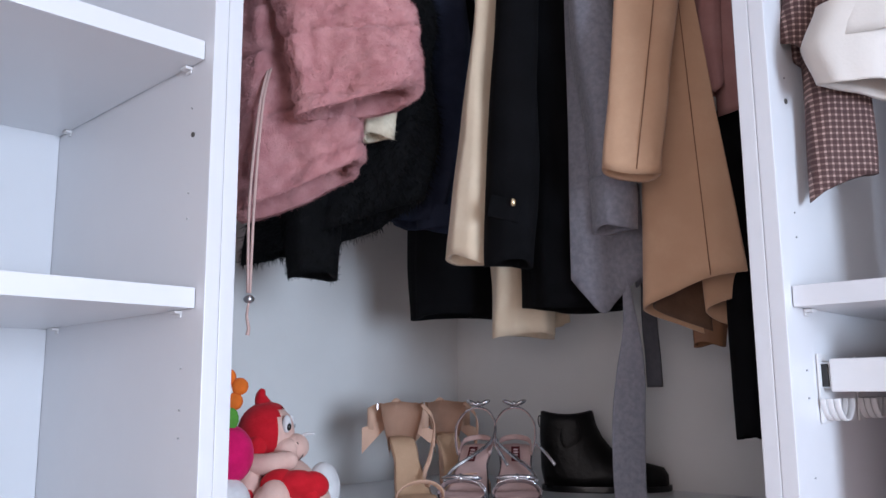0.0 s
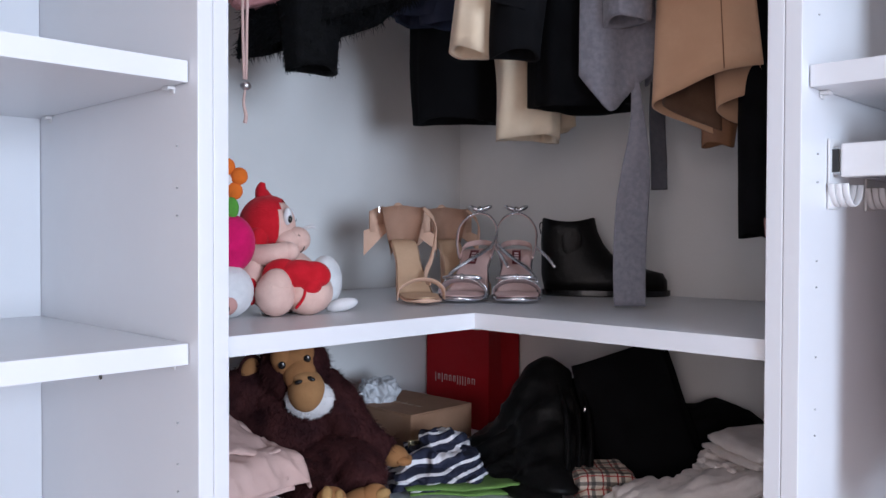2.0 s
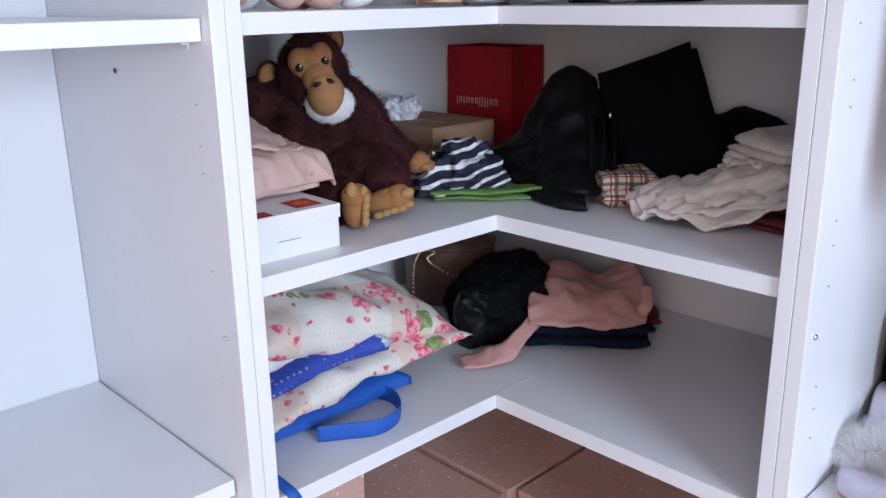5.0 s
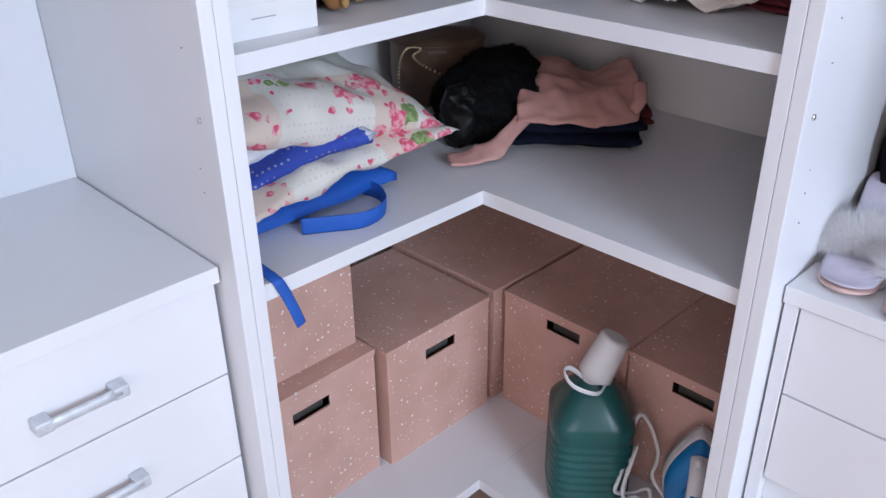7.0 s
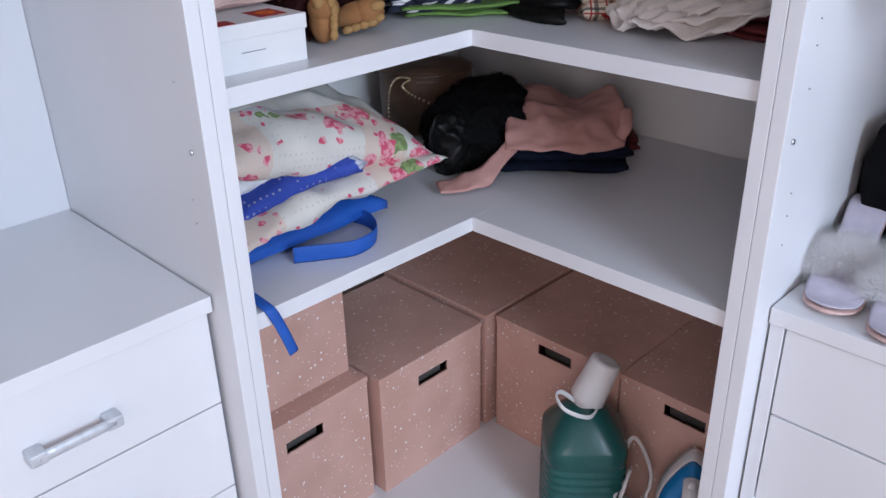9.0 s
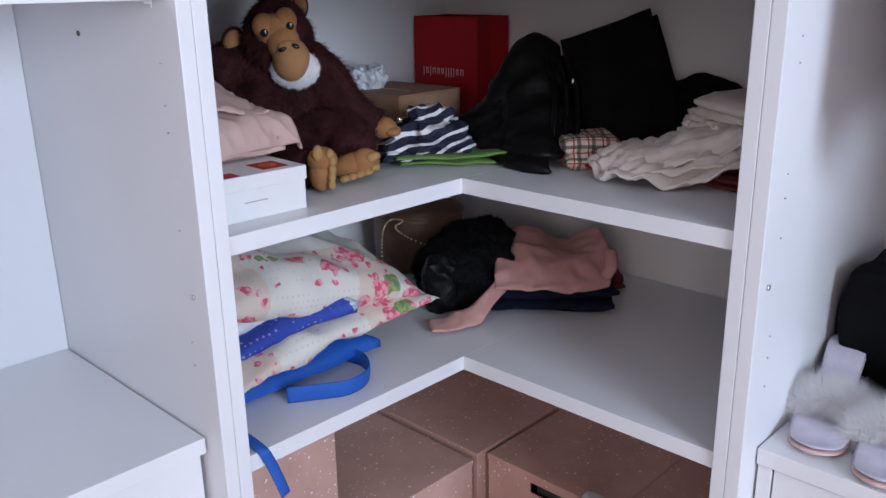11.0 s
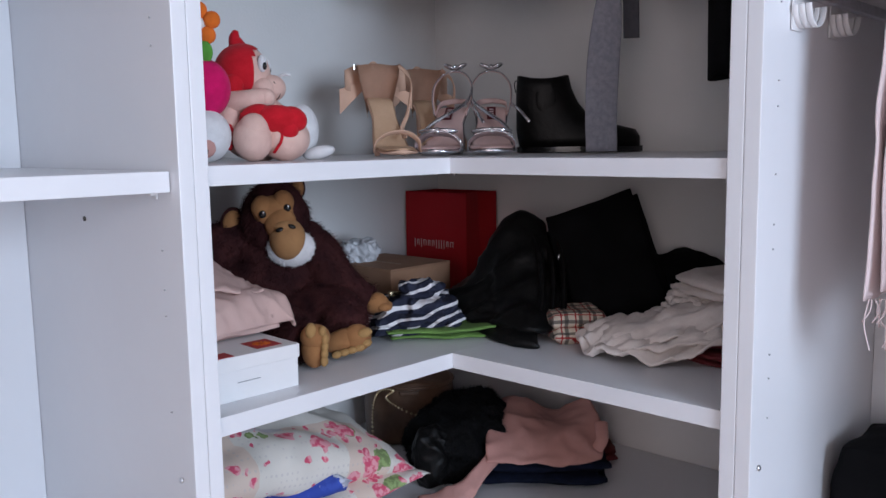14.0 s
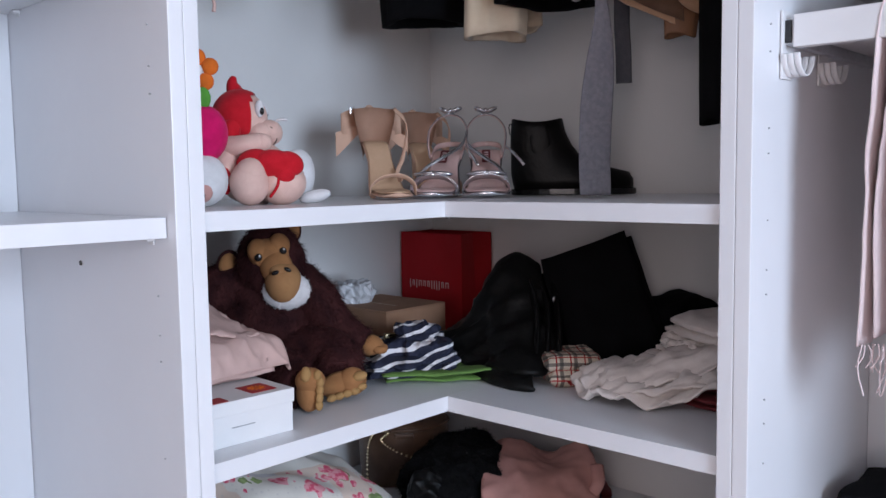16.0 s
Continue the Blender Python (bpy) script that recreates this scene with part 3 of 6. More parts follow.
# ---- corner wardrobe ----
D, WL, WR, TH = 0.54, -0.966, 0.991, 0.0245
TOP = 2.7
S1, S2, S3, S0 = 1.380, 1.070, 0.764, 0.140
IDENT = Matrix.Identity(4)
wardrobe = thing("corner_wardrobe", IDENT, "white corner wardrobe with L-shaped shelves and hanging clothes", "wardrobe")
part("side_panel", box((0.003, WL - 0.0195, 0), (D + 0.006, WL, TOP)), WHITE, wardrobe, smooth=False)
part("side_panel", box((WR, -D - 0.006, 0), (WR + 0.0195, -0.003, TOP)), WHITE, wardrobe, smooth=False)


for z in (S1, S2, S3, S0, TOP - 0.03):
    part("shelf_board", box((0.003, WL + 0.001, z - TH), (D - 0.0002, -0.003, z), 0.0006), WHITE, wardrobe, smooth=False)
    part("shelf_board", box((D + 0.0002, -D, z - TH), (WR - 0.001, -0.003, z), 0.0006), WHITE, wardrobe, smooth=False)
part("plinth", box((D - 0.20, WL, 0), (D - 0.182, -D + 0.182, S0 - TH - 0.001)), WHITE, wardrobe, smooth=False)
part("plinth", box((D - 0.20, -D + 0.182, 0), (WR, -D + 0.20, S0 - TH - 0.001)), WHITE, wardrobe, smooth=False)
ROD = 2.52
part("clothes_rail", tube([(0.30, WL, ROD), (0.30, -0.01, ROD)], 0.0125, 14), METAL, wardrobe, "chrome clothes rail")
part("clothes_rail", tube([(0.30, -0.30, ROD), (WR, -0.30, ROD)], 0.0125, 14), METAL, wardrobe, "chrome clothes rail")
for x, y, z in ((D - 0.012, -D + 0.02, S1 - TH - 0.004), (0.5, -D + 0.04, S2 - TH - 0.004)):
    part("shelf_pin", box((x - 0.006, y - 0.004, z), (x + 0.006, y + 0.004, z + 0.004), 0.001), METAL, wardrobe, "small metal shelf bracket")


def pins(parent, along_x, plane, sign, places):
    """Metal shelf pins under shelf ends: places along the panel and heights."""
    for a, z in places:
        for lo, hi in (((-0.007, 0, -0.0045), (0.007, 0.010, -0.0008)), ((-0.006, 0, -0.009), (0.006, 0.002, -0.0045))):
            if along_x:
                l, h = (a + lo[0], plane + sign * lo[1], z + lo[2]), (a + hi[0], plane + sign * hi[1], z + hi[2])
            else:
                l, h = (plane + sign * lo[1], a + lo[0], z + lo[2]), (plane + sign * hi[1], a + hi[0], z + hi[2])
            l, h = [min(p, q) for p, q in zip(l, h)], [max(p, q) for p, q in zip(l, h)]
            part("shelf_pin", box(l, h, 0.0008), WHITE_PLASTIC, parent, "small pale shelf pin", smooth=False)


def holes(parent, along_x, plane, sign, places, r=0.0022):
    # Nothing is cut: each disc's dark colour paints the shade in a hole.
    for a, z in places:
        one = bmesh.new()
        turn = pose(0, 0, 0, 90, 0, 0) if along_x else pose(0, 0, 0, 0, 90, 0)
        bmesh.ops.create_cone(one, cap_ends=True, segments=10, radius1=r, radius2=r, depth=0.002)
        where = (a, plane + sign * 0.0002, z) if along_x else (plane + sign * 0.0002, a, z)
        part("drilled_hole", join(bmesh.new(), one, 0, Matrix.Translation(where) @ turn), DRILL if r < 0.002 else HOLE, parent, smooth=False)


# ---- open cabinet with a drawer chest ----
LP = WL - 0.0395
LF = 0.527
cabinet = thing("open_cabinet", pose(0, LP, 0), "white open cabinet with adjustable shelves", "cabinet")
LY = -0.50
part("side_panel", box((0.003, 0.0005, 0), (D + 0.006, 0.0195, TOP)), WHITE, cabinet, smooth=False)
part("side_panel", box((0.003, LY - 0.0195, 0), (D + 0.006, LY, TOP)), WHITE, cabinet, smooth=False)
part("back_panel", box((0.076, LY, 0.0), (0.084, 0.0, TOP)), WHITE, cabinet, smooth=False)
for z in (TOP - 0.01, 2.000, 1.694, 1.375):
    part("shelf", box((0.085, LY + 0.001, z - TH), (LF, -0.001, z), 0.001), WHITE, cabinet, smooth=False)
pins(cabinet, True, 0.0, -1, [(x, z - TH) for z in (2.0, 1.694, 1.375) for x in (0.49, 0.125)])
holes(cabinet, True, 0.0, -1, [(0.50, z) for z in (1.20, 1.232, 1.28, 1.52, 1.552, 1.60, 1.78, 1.812, 1.92, 0.90, 0.932, 1.08)], 0.0011)
holes(cabinet, True, 0.0, -1, [(0.292, 1.308), (0.515, 0.997), (0.505, 1.885)], 0.0034)
part("dowel_cap", ball((0.515, -0.001, 0.997), (0.004, 0.002, 0.004), seg=10), METAL, cabinet, "small metal screw head")


def bow_handle(parent, m, length=0.094):
    bm = tube([(-length / 2, -0.019, 0), (length / 2, -0.019, 0)], 0.0074, 14, None, 0, 0.6, 4)
    part("handle", join(bmesh.new(), bm, 0, m), STEEL, parent, "slim satin grey bar handle")
    for s in (-1, 1):
        bm = box((s * length / 2 - 0.011, -0.023, -0.0085), (s * length / 2 + 0.010, 0.0, 0.0085), 0.003)
        part("handle_post", join(bmesh.new(), bm, 0, m), STEEL, parent, "grey handle mount", smooth=False)


chest = thing("drawer_chest", pose(0, LP, 0), "white chest of drawers with satin grey bar handles", "drawers")
part("top", box((0.085, LY + 0.002, 0.776), (0.508, -0.0025, 0.799), 0.001), WHITE, chest, smooth=False)
part("body", box((0.085, LY + 0.004, 0.03), (0.475, -0.004, 0.774)), WHITE, chest, smooth=False)
for k in range(5):
    hi = 0.7735 - 0.148 * k
    drawer = part("drawer", box((0.477, LY + 0.006, hi - 0.1455), (0.497, -0.006, hi), 0.0012), WHITE, chest, smooth=False)
    bow_handle(drawer, Matrix.Translation((0.497, -0.206, hi - 0.083)) @ pose(0, 0, 0, 0, 0, 90))

# ---- cabinet on the other side ----
RP = WR + 0.0395
tall = thing("hanging_cabinet", pose(RP, 0, 0), "white cabinet with a shelf and a pull-out rack", "cabinet")
RX = 0.55
part("side_panel", box((-0.0195, -D - 0.006, 0), (-0.0005, -0.003, TOP)), WHITE, tall, smooth=False)
part("side_panel", box((RX, -D - 0.006, 0), (RX + 0.0195, -0.003, TOP)), WHITE, tall, smooth=False)
part("back_panel", box((0.0, -0.082, 0), (RX, -0.074, TOP)), WHITE, tall, smooth=False)
for z in (TOP - 0.01, 1.689):
    part("shelf", box((0.001, -0.527, z - TH), (RX - 0.001, -0.083, z), 0.001), WHITE, tall, smooth=False)
part("clothes_rail", tube([(0.0, -0.30, 2.45), (RX, -0.30, 2.45)], 0.0125, 14), METAL, tall, "chrome clothes rail")
pins(tall, False, 0.0, 1, [(y, 1.689 - TH) for y in (-0.49, -0.14)])
holes(tall, False, 0.0, 1, [(-0.50, z) for z in (1.56, 1.592, 1.47, 1.44, 1.36, 1.30, 1.27, 1.14, 1.11, 1.06, 0.93, 0.90, 0.86, 1.75, 1.78, 1.95)], 0.0011)
holes(tall, False, 0.0, 1, [(-0.522, 1.002), (-0.50, 1.92)], 0.0034)
part("dowel_cap", ball((0.001, -0.522, 1.002), (0.002, 0.004, 0.004), seg=10), METAL, tall, "small metal screw head")

side_chest = thing("drawer_chest", pose(RP, 0, 0), "low white drawer unit with plain flush fronts", "drawers")
part("top", box((0.002, -0.503, 0.748), (RX - 0.002, -0.083, 0.772), 0.001), WHITE, side_chest, smooth=False)
part("body", box((0.004, -0.478, 0.405), (RX - 0.004, -0.083, 0.747)), WHITE, side_chest, smooth=False)
part("stile", box((0.003, -0.499, 0.405), (0.022, -0.479, 0.747), 0.001), WHITE, side_chest, smooth=False)
for hi in (0.745, 0.6075):
    part("drawer", box((0.0245, -0.498, hi - 0.1345 - (0.012 if hi < 0.7 else 0)), (RX - 0.03, -0.479, hi), 0.0012), WHITE, side_chest, smooth=False)
part("ledge", box((0.002, -0.535, 0.378), (RX - 0.002, -0.083, 0.403), 0.001), WHITE, side_chest, smooth=False)
part("base", box((0.002, -0.52, 0.06), (RX - 0.002, -0.083, 0.085), 0.001), WHITE, side_chest, smooth=False)

rack = thing("pull_out_rack", pose(RP, -0.465, 1.57), "white pull-out trouser rack on metal slides", "rack")
part("front_bar", box((0.013, 0.0, -0.003), (RX - 0.012, 0.016, 0.036), 0.002), WHITE_PLASTIC, rack, smooth=False)
part("tray", box((0.016, 0.016, 0.012), (RX - 0.014, 0.33, 0.028), 0.002), WHITE_PLASTIC, rack, smooth=False)
for x in (0.0, RX - 0.0115):
    part("slide", box((x, 0.004, 0.001), (x + 0.0115, 0.34, 0.032), 0.001), STEEL, rack, "dark steel drawer slide", smooth=False)
    part("slide_end", box((x + 0.001, 0.0005, 0.003), (x + 0.011, 0.0038, 0.03), 0.0008), INK, rack, "black slide end", smooth=False)
for y in (0.004, 0.13):
    part("bracket_plate", box((0.0004, y - 0.010, -0.040), (0.0032, y + 0.022, 0.042), 0.001), WHITE_PLASTIC, rack, "white bracket plate", smooth=False)
    for dx in (0.006, 0.014, 0.022):
        arc = [(dx, y + 0.012 + 0.026 * math.sin(a), -0.006 - 0.030 * math.cos(a)) for a in (-1.4, -0.9, -0.3, 0.3, 0.9, 1.4)]
        part("hook", strap(arc, 0.0075, 0.003, (1, 0, 0)), WHITE_PLASTIC, rack, "curved hook under the slide")


# ---- storage boxes on the base ----
def storage_box(m, sx, sy, sz, label, lid=0.012, slot=0.044):
    """A card box with its handle slot in the front (local -y); origin at the middle of the base."""
    ob = thing("storage_box", m, label, "box", "speckled storage boxes")
    t, hx, h0, h1 = 0.003, 0.041, sz - slot - 0.024, sz - slot
    x, y = sx / 2, sy / 2
    bm = bmesh.new()
    loops = [[bm.verts.new(p) for p in ((-a, d, b), (a, d, b), (a, d, c), (-a, d, c))] for a, b, c, d in ((x, 0, sz - lid, -y), (hx, h0, h1, -y), (hx, h0, h1, -y + t), (x, 0, sz - lid, -y + t))]
    for a, b in zip(loops, loops[1:] + loops[:1]):
        for k in range(4):
            bm.faces.new((a[k], a[(k + 1) % 4], b[(k + 1) % 4], b[k]))
    part("front_panel", bm, BOXES, ob, smooth=False)
    part("back_panel", box((-x, y - t, 0), (x, y, sz - lid), 0.0006), BOXES, ob, smooth=False)
    for s in (-1, 1):
        part("side_panel", box((s * x - (t if s > 0 else 0), -y + t, 0), (s * x + (t if s < 0 else 0), y - t, sz - lid), 0.0006), BOXES, ob, smooth=False)
    part("bottom", box((-x + t, -y + t, 0), (x - t, y - t, t), 0), BOXES, ob, smooth=False)
    part("lid", box((-x - 0.002, -y - 0.002, sz - lid), (x + 0.002, y + 0.002, sz), 0.0015), BOXES, ob, smooth=False)
    # Added dark sheet: the shade inside the box, put into its colour.
    part("slot_shade", box((-hx + 0.002, -y + 0.02, h0 - 0.01), (hx - 0.002, -y + 0.022, h1 + 0.01), 0), HOLE, ob, "dark sheet standing in for the shade behind the handle slot", smooth=False)
    return ob


storage_box(pose(0.222, -0.803, S0, 0, 0, 91), 0.300, 0.300, 0.285, "pink-brown speckled card box with a handle slot")
storage_box(pose(0.180, -0.796, S0 + 0.2855, 0, 0, 90), 0.272, 0.300, 0.282, "speckled card box stacked on another box")
storage_box(pose(0.236, -0.492, S0, 0, 0, 90), 0.283, 0.300, 0.275, "pink-brown speckled card box beside the stack")
storage_box(pose(0.226, -0.180, S0, 0, 0, 0), 0.318, 0.305, 0.282, "speckled card box pushed into the corner")
storage_box(pose(0.552, -0.168, S0, 0, 0, 0), 0.304, 0.290, 0.280, "speckled card box behind the green jug", slot=0.022)
storage_box(pose(0.843, -0.168, S0, 0, 0, 0), 0.268, 0.290, 0.278, "speckled card box beside the iron", slot=0.022)


def jug(m):
    ob = thing("detergent_jug", m, "dark green plastic jug with a white cap", "jug")
    prof = [(0.0, 0.064), (0.004, 0.075), (0.016, 0.081)]
    for k in range(8):
        z = 0.026 + 0.0175 * k
        prof += [(z, 0.081), (z + 0.004, 0.0775), (z + 0.008, 0.0775), (z + 0.012, 0.081)]
    prof += [(0.178, 0.081), (0.190, 0.0795), (0.196, 0.0765), (0.214, 0.0655), (0.236, 0.050), (0.250, 0.037), (0.258, 0.0235), (0.268, 0.021)]
    rows = []
    for z, r in prof:
        e = 0.48 if z < 0.18 else min(1.0, 0.44 + ((z - 0.18) / 0.08) ** 2 * 0.6)
        rows.append([(math.copysign(abs(math.cos(a)) ** e, math.cos(a)) * r, math.copysign(abs(math.sin(a)) ** e, math.sin(a)) * r, z) for a in [2 * math.pi * k / 64 for k in range(64)]])
    part("bottle", rings(rows), JUG, ob)
    bm = tube([(0.0, 0, 0.258), (0.0, 0, 0.276)], 0.024, 24)
    part("neck_ring", bm, WHITE_PLASTIC, ob, "white plastic neck ring")
    lean = pose(0.0, 0, 0.264, -6, 24, 0)
    rows = [[lean @ Vector((r * math.cos(a), r * math.sin(a), z)) for a in [2 * math.pi * k / 36 for k in range(36)]] for z, r in ((0, 0.032), (0.002, 0.0340), (0.040, 0.0320), (0.080, 0.0295), (0.085, 0.0275), (0.0855, 0.018))]
    part("cap", rings(rows), WHITE_PLASTIC, ob, "white measuring cap, tilted")
    part("carry_handle", strap([(-0.022, -0.004, 0.262), (-0.05, -0.02, 0.292), (-0.062, -0.04, 0.296), (-0.045, -0.06, 0.280), (0.0, -0.055, 0.262), (0.024, -0.01, 0.260)], 0.009, 0.004, (0, 0, 1)), WHITE_PLASTIC, ob, "white plastic carry loop")
    return ob


jug(at(0.205, 0.778, S0, -3) @ Matrix.Diagonal((0.95, 0.95, 1, 1)))


def iron(m):
    ob = thing("clothes_iron", m, "blue and white steam iron standing on its heel", "iron")

    def outline(k, y):
        pts = []
        for i in range(40):
            a = 2 * math.pi * i / 40
            z = -math.cos(a)
            wide = 0.055 * math.sin(a) * (1 - 0.45 * max(0.0, z) ** 1.5) * (1 if z < 0 else 1)
            pts.append((wide * k, y, 0.104 + 0.104 * z * (1 if z < 0 else 1.0) * (k * 0.5 + 0.5)))
        return pts
    part("soleplate", rings([outline(1.0, 0.045), outline(1.04, 0.042), outline(1.04, 0.035), outline(1.0, 0.033)]), METAL, ob, "polished soleplate")
    part("skirt", rings([outline(1.02, 0.033), outline(1.05, 0.03), outline(1.0, 0.012), outline(0.93, 0.006)]), WHITE_PLASTIC, ob, "white plastic skirt")
    part("tank", rings([outline(0.97, 0.014), outline(0.95, 0.0), outline(0.76, -0.018), outline(0.5, -0.024)]), IRON_BLUE, ob, "translucent blue water tank")
    part("grip", tube([(0, -0.02, 0.035), (0, -0.062, 0.045), (0, -0.07, 0.11), (0, -0.055, 0.165), (0, -0.02, 0.185)], 0.015, 14), WHITE_PLASTIC, ob, "white handle")
    part("grip_inlay", tube([(0, -0.081, 0.06), (0, -0.085, 0.11), (0, -0.071, 0.15)], 0.009, 12), IRON_BLUE, ob, "blue grip inlay")
    part("dial", ball((0, -0.028, 0.11), (0.02, 0.012, 0.02), seg=20), IRON_BLUE, ob)
    part("button", ball((0, -0.04, 0.195), (0.008, 0.01, 0.008), seg=14), WHITE_PLASTIC, ob)
    cord = [m.inverted() @ P(*p) for p in ((0.372, 0.885, 0.150), (0.319, 0.840, 0.208), (0.326, 0.820, 0.231), (0.328, 0.810, 0.257), (0.312, 0.800, 0.303), (0.292, 0.800, 0.330), (0.278, 0.810, 0.312), (0.268, 0.830, 0.266), (0.251, 0.855, 0.230), (0.244, 0.865, 0.205), (0.277, 0.850, 0.187), (0.311, 0.840, 0.187), (0.313, 0.855, 0.158), (0.293, 0.870, 0.144), (0.266, 0.880, 0.165), (0.260, 0.870, 0.184), (0.282, 0.860, 0.188), (0.301, 0.860, 0.168), (0.285, 0.875, 0.160), (0.256, 0.885, 0.199), (0.261, 0.860, 0.227), (0.272, 0.840, 0.257), (0.283, 0.830, 0.279), (0.272, 0.850, 0.266), (0.255, 0.870, 0.216), (0.258, 0.885, 0.202), (0.265, 0.835, 0.145), (0.233, 0.850, 0.144), (0.201, 0.891, 0.144), (0.185, 0.915, 0.144))]
    part("cord", tube(cord, 0.0036, 8, per=8), WHITE_PLASTIC, ob, "white looped power cord")
    return ob


iron(at(0.375, 0.895, S0, -18))

# ---- pillows and clothes on the third shelf ----
def pillow(m, sx, sy, thick, mats, label, seed):
    return whole("pillow", cushion(sx, sy, thick, seed), mats, m, label, "pillow", "stacked pillows")


bag = thing("folded_bag", pose(0.262, -0.795, S3), "bright blue folded nylon bag with loose straps", "bag")
for one in sheets((0.36, 0.315, 0.046), 1, 3, slip=0.002, wave=0.0012, rounding=0.03, crumple=0.0012):
    part("panel", one, BLUE, bag)
part("strap", strap([(0.12, 0.10, 0.015), (0.18, 0.112, 0.0155), (0.232, 0.085, 0.0155), (0.246, 0.035, 0.0155), (0.218, -0.012, 0.0145), (0.196, -0.046, 0.0145)], 0.028, 0.003, (0.12, 0, 1)), BLUE, bag, "blue webbing strap loop")
part("strap", strap([(0.12, -0.153, 0.03), (0.21, -0.152, 0.012), (0.274, -0.150, 0.0035), (0.2825, -0.142, -0.016), (0.2845, -0.132, -0.045), (0.286, -0.122, -0.078)], 0.016, 0.003, (0, 1, 0.1)), BLUE, bag, "blue webbing strap hanging over the shelf edge")
pillow(pose(0.255, -0.742, S3 + 0.076, 2, 1, 2), 0.45, 0.42, 0.055, (FLORAL, FLORAL), "floral cotton pillow, lower in the stack", 2)
pillow(pose(0.235, -0.82, S3 + 0.108, 9, 4, -3), 0.44, 0.29, 0.055, (BLUE_PATTERN, BLUE_PATTERN), "blue and white patterned pillow between others", 4)
pillow(pose(0.215, -0.86, S3 + 0.13, 6, 4, 0), 0.42, 0.20, 0.045, (WHITE_PLUSH, WHITE_PLUSH), "plain white pillow edge between others", 5)
top_pillow = pillow(pose(0.232, -0.748, S3 + 0.172, -12, 10, 2), 0.47, 0.42, 0.108, (PILLOW_PLAIN, FLORAL), "cream pillow with a floral patchwork border", 6)
for f in top_pillow.data.polygons:
    c = f.center
    if c.x > 0.128 or abs(c.y) > 0.190:
        f.material_index = 1

handbag = thing("bucket_bag", at(-0.078, 0.27, S3), "dark brown leather bucket bag with a chain", "handbag")
rows = [[(0.098 * k * math.cos(a), 0.085 * k * math.sin(a), z + 0.004 * math.sin(3 * a)) for a in [2 * math.pi * i / 40 for i in range(40)]] for z, k in ((0, 0.9), (0.004, 0.96), (0.06, 1.0), (0.11, 1.0), (0.128, 0.97), (0.134, 0.9), (0.136, 0.5))]
part("body", rings(rows), CHOCOLATE, handbag)
part("rim", tube([(0.097 * math.cos(a), 0.084 * math.sin(a), 0.127) for a in [2 * math.pi * i / 16 for i in range(16)]], 0.004, 8, closed=True), CHOCOLATE, handbag)
part("flap_tab", box((-0.018, -0.092, 0.112), (0.022, -0.084, 0.122), 0.003), CHOCOLATE, handbag, smooth=False)
bm = bmesh.new()
way = smoothed([(-0.075, -0.10, 0.02), (-0.075, -0.10, 0.07), (-0.07, -0.10, 0.11), (-0.055, -0.098, 0.13), (-0.03, -0.10, 0.128), (-0.045, -0.104, 0.115), (-0.02, -0.11, 0.095), (0.03, -0.12, 0.075)], 6)
for i, p in enumerate(way):
    ball(p, 0.0030, bm, 0, 8)
part("chain", bm, GOLD, handbag, "pale gold ball chain")

top = thing("crumpled_top", at(0.010, 0.485, S3), "black fur-trimmed satin top in a heap", "clothes")
pile = heap((0.165, 0.15, 0.122), 11, 0.013, 15, 0.75, lean=(0.02, 0.01), taper=0.05)
fur(pile, 9000, 0.009, 0.0007, 0, None, 0.4, 31)
part("body", pile, BLACK_FUR, top)
collar = join(bmesh.new(), heap((0.115, 0.11, 0.085), 12, 0.010, 20, 0.85), 0, pose(0.040, 0.02, 0.055))
fur(collar, 7000, 0.010, 0.0007, 0, None, 0.3, 32)
part("fur_collar", collar, BLACK_FUR, top)
part("satin_band", join(bmesh.new(), heap((0.062, 0.05, 0.105), 13, 0.006, 20, 0.8), 0, pose(-0.042, -0.068, 0.0)), LEATHER, top)
folded("jeans", (0.245, 0.245, 0.054), 2, 21, DENIM, at(0.185, 0.475, S3, -2), "folded dark blue jeans", slip=0.004, wave=0.003, rounding=0.12)
folded("red_garment", (0.10, 0.12, 0.03), 2, 22, WINE, at(0.285, 0.42, S3), "dark red folded garment under jeans")
sweat = thing("sweatshirt", at(0.17, 0.455, S3 + 0.046), "salmon pink sweatshirt thrown over folded jeans", "clothes")
SM = sweat.matrix_world.inverted()
part("body", cloth([[(0.06, 0.39, 0.834), (0.13, 0.39, 0.862), (0.20, 0.39, 0.836), (0.285, 0.41, 0.848)], [(0.066, 0.43, 0.862), (0.135, 0.43, 0.884), (0.205, 0.44, 0.858), (0.285, 0.45, 0.878)], [(0.072, 0.50, 0.862), (0.145, 0.50, 0.868), (0.215, 0.51, 0.858), (0.29, 0.51, 0.866)],
    [(0.070, 0.555, 0.836), (0.15, 0.565, 0.842), (0.22, 0.57, 0.838), (0.292, 0.555, 0.838)], [(0.068, 0.588, 0.812), (0.15, 0.606, 0.817), (0.22, 0.608, 0.814), (0.282, 0.585, 0.818)]], 0.010, 0.013, 15.0, 24, 10, SM), SALMON, sweat)
part("under_fold", cloth([[(0.075, 0.40, 0.825), (0.17, 0.40, 0.835), (0.27, 0.42, 0.83)], [(0.075, 0.48, 0.842), (0.17, 0.48, 0.846), (0.28, 0.48, 0.842)], [(0.08, 0.575, 0.818), (0.17, 0.585, 0.82), (0.27, 0.575, 0.819)]], 0.018, 0.004, 15.0, 25, 9, SM), SALMON, sweat)
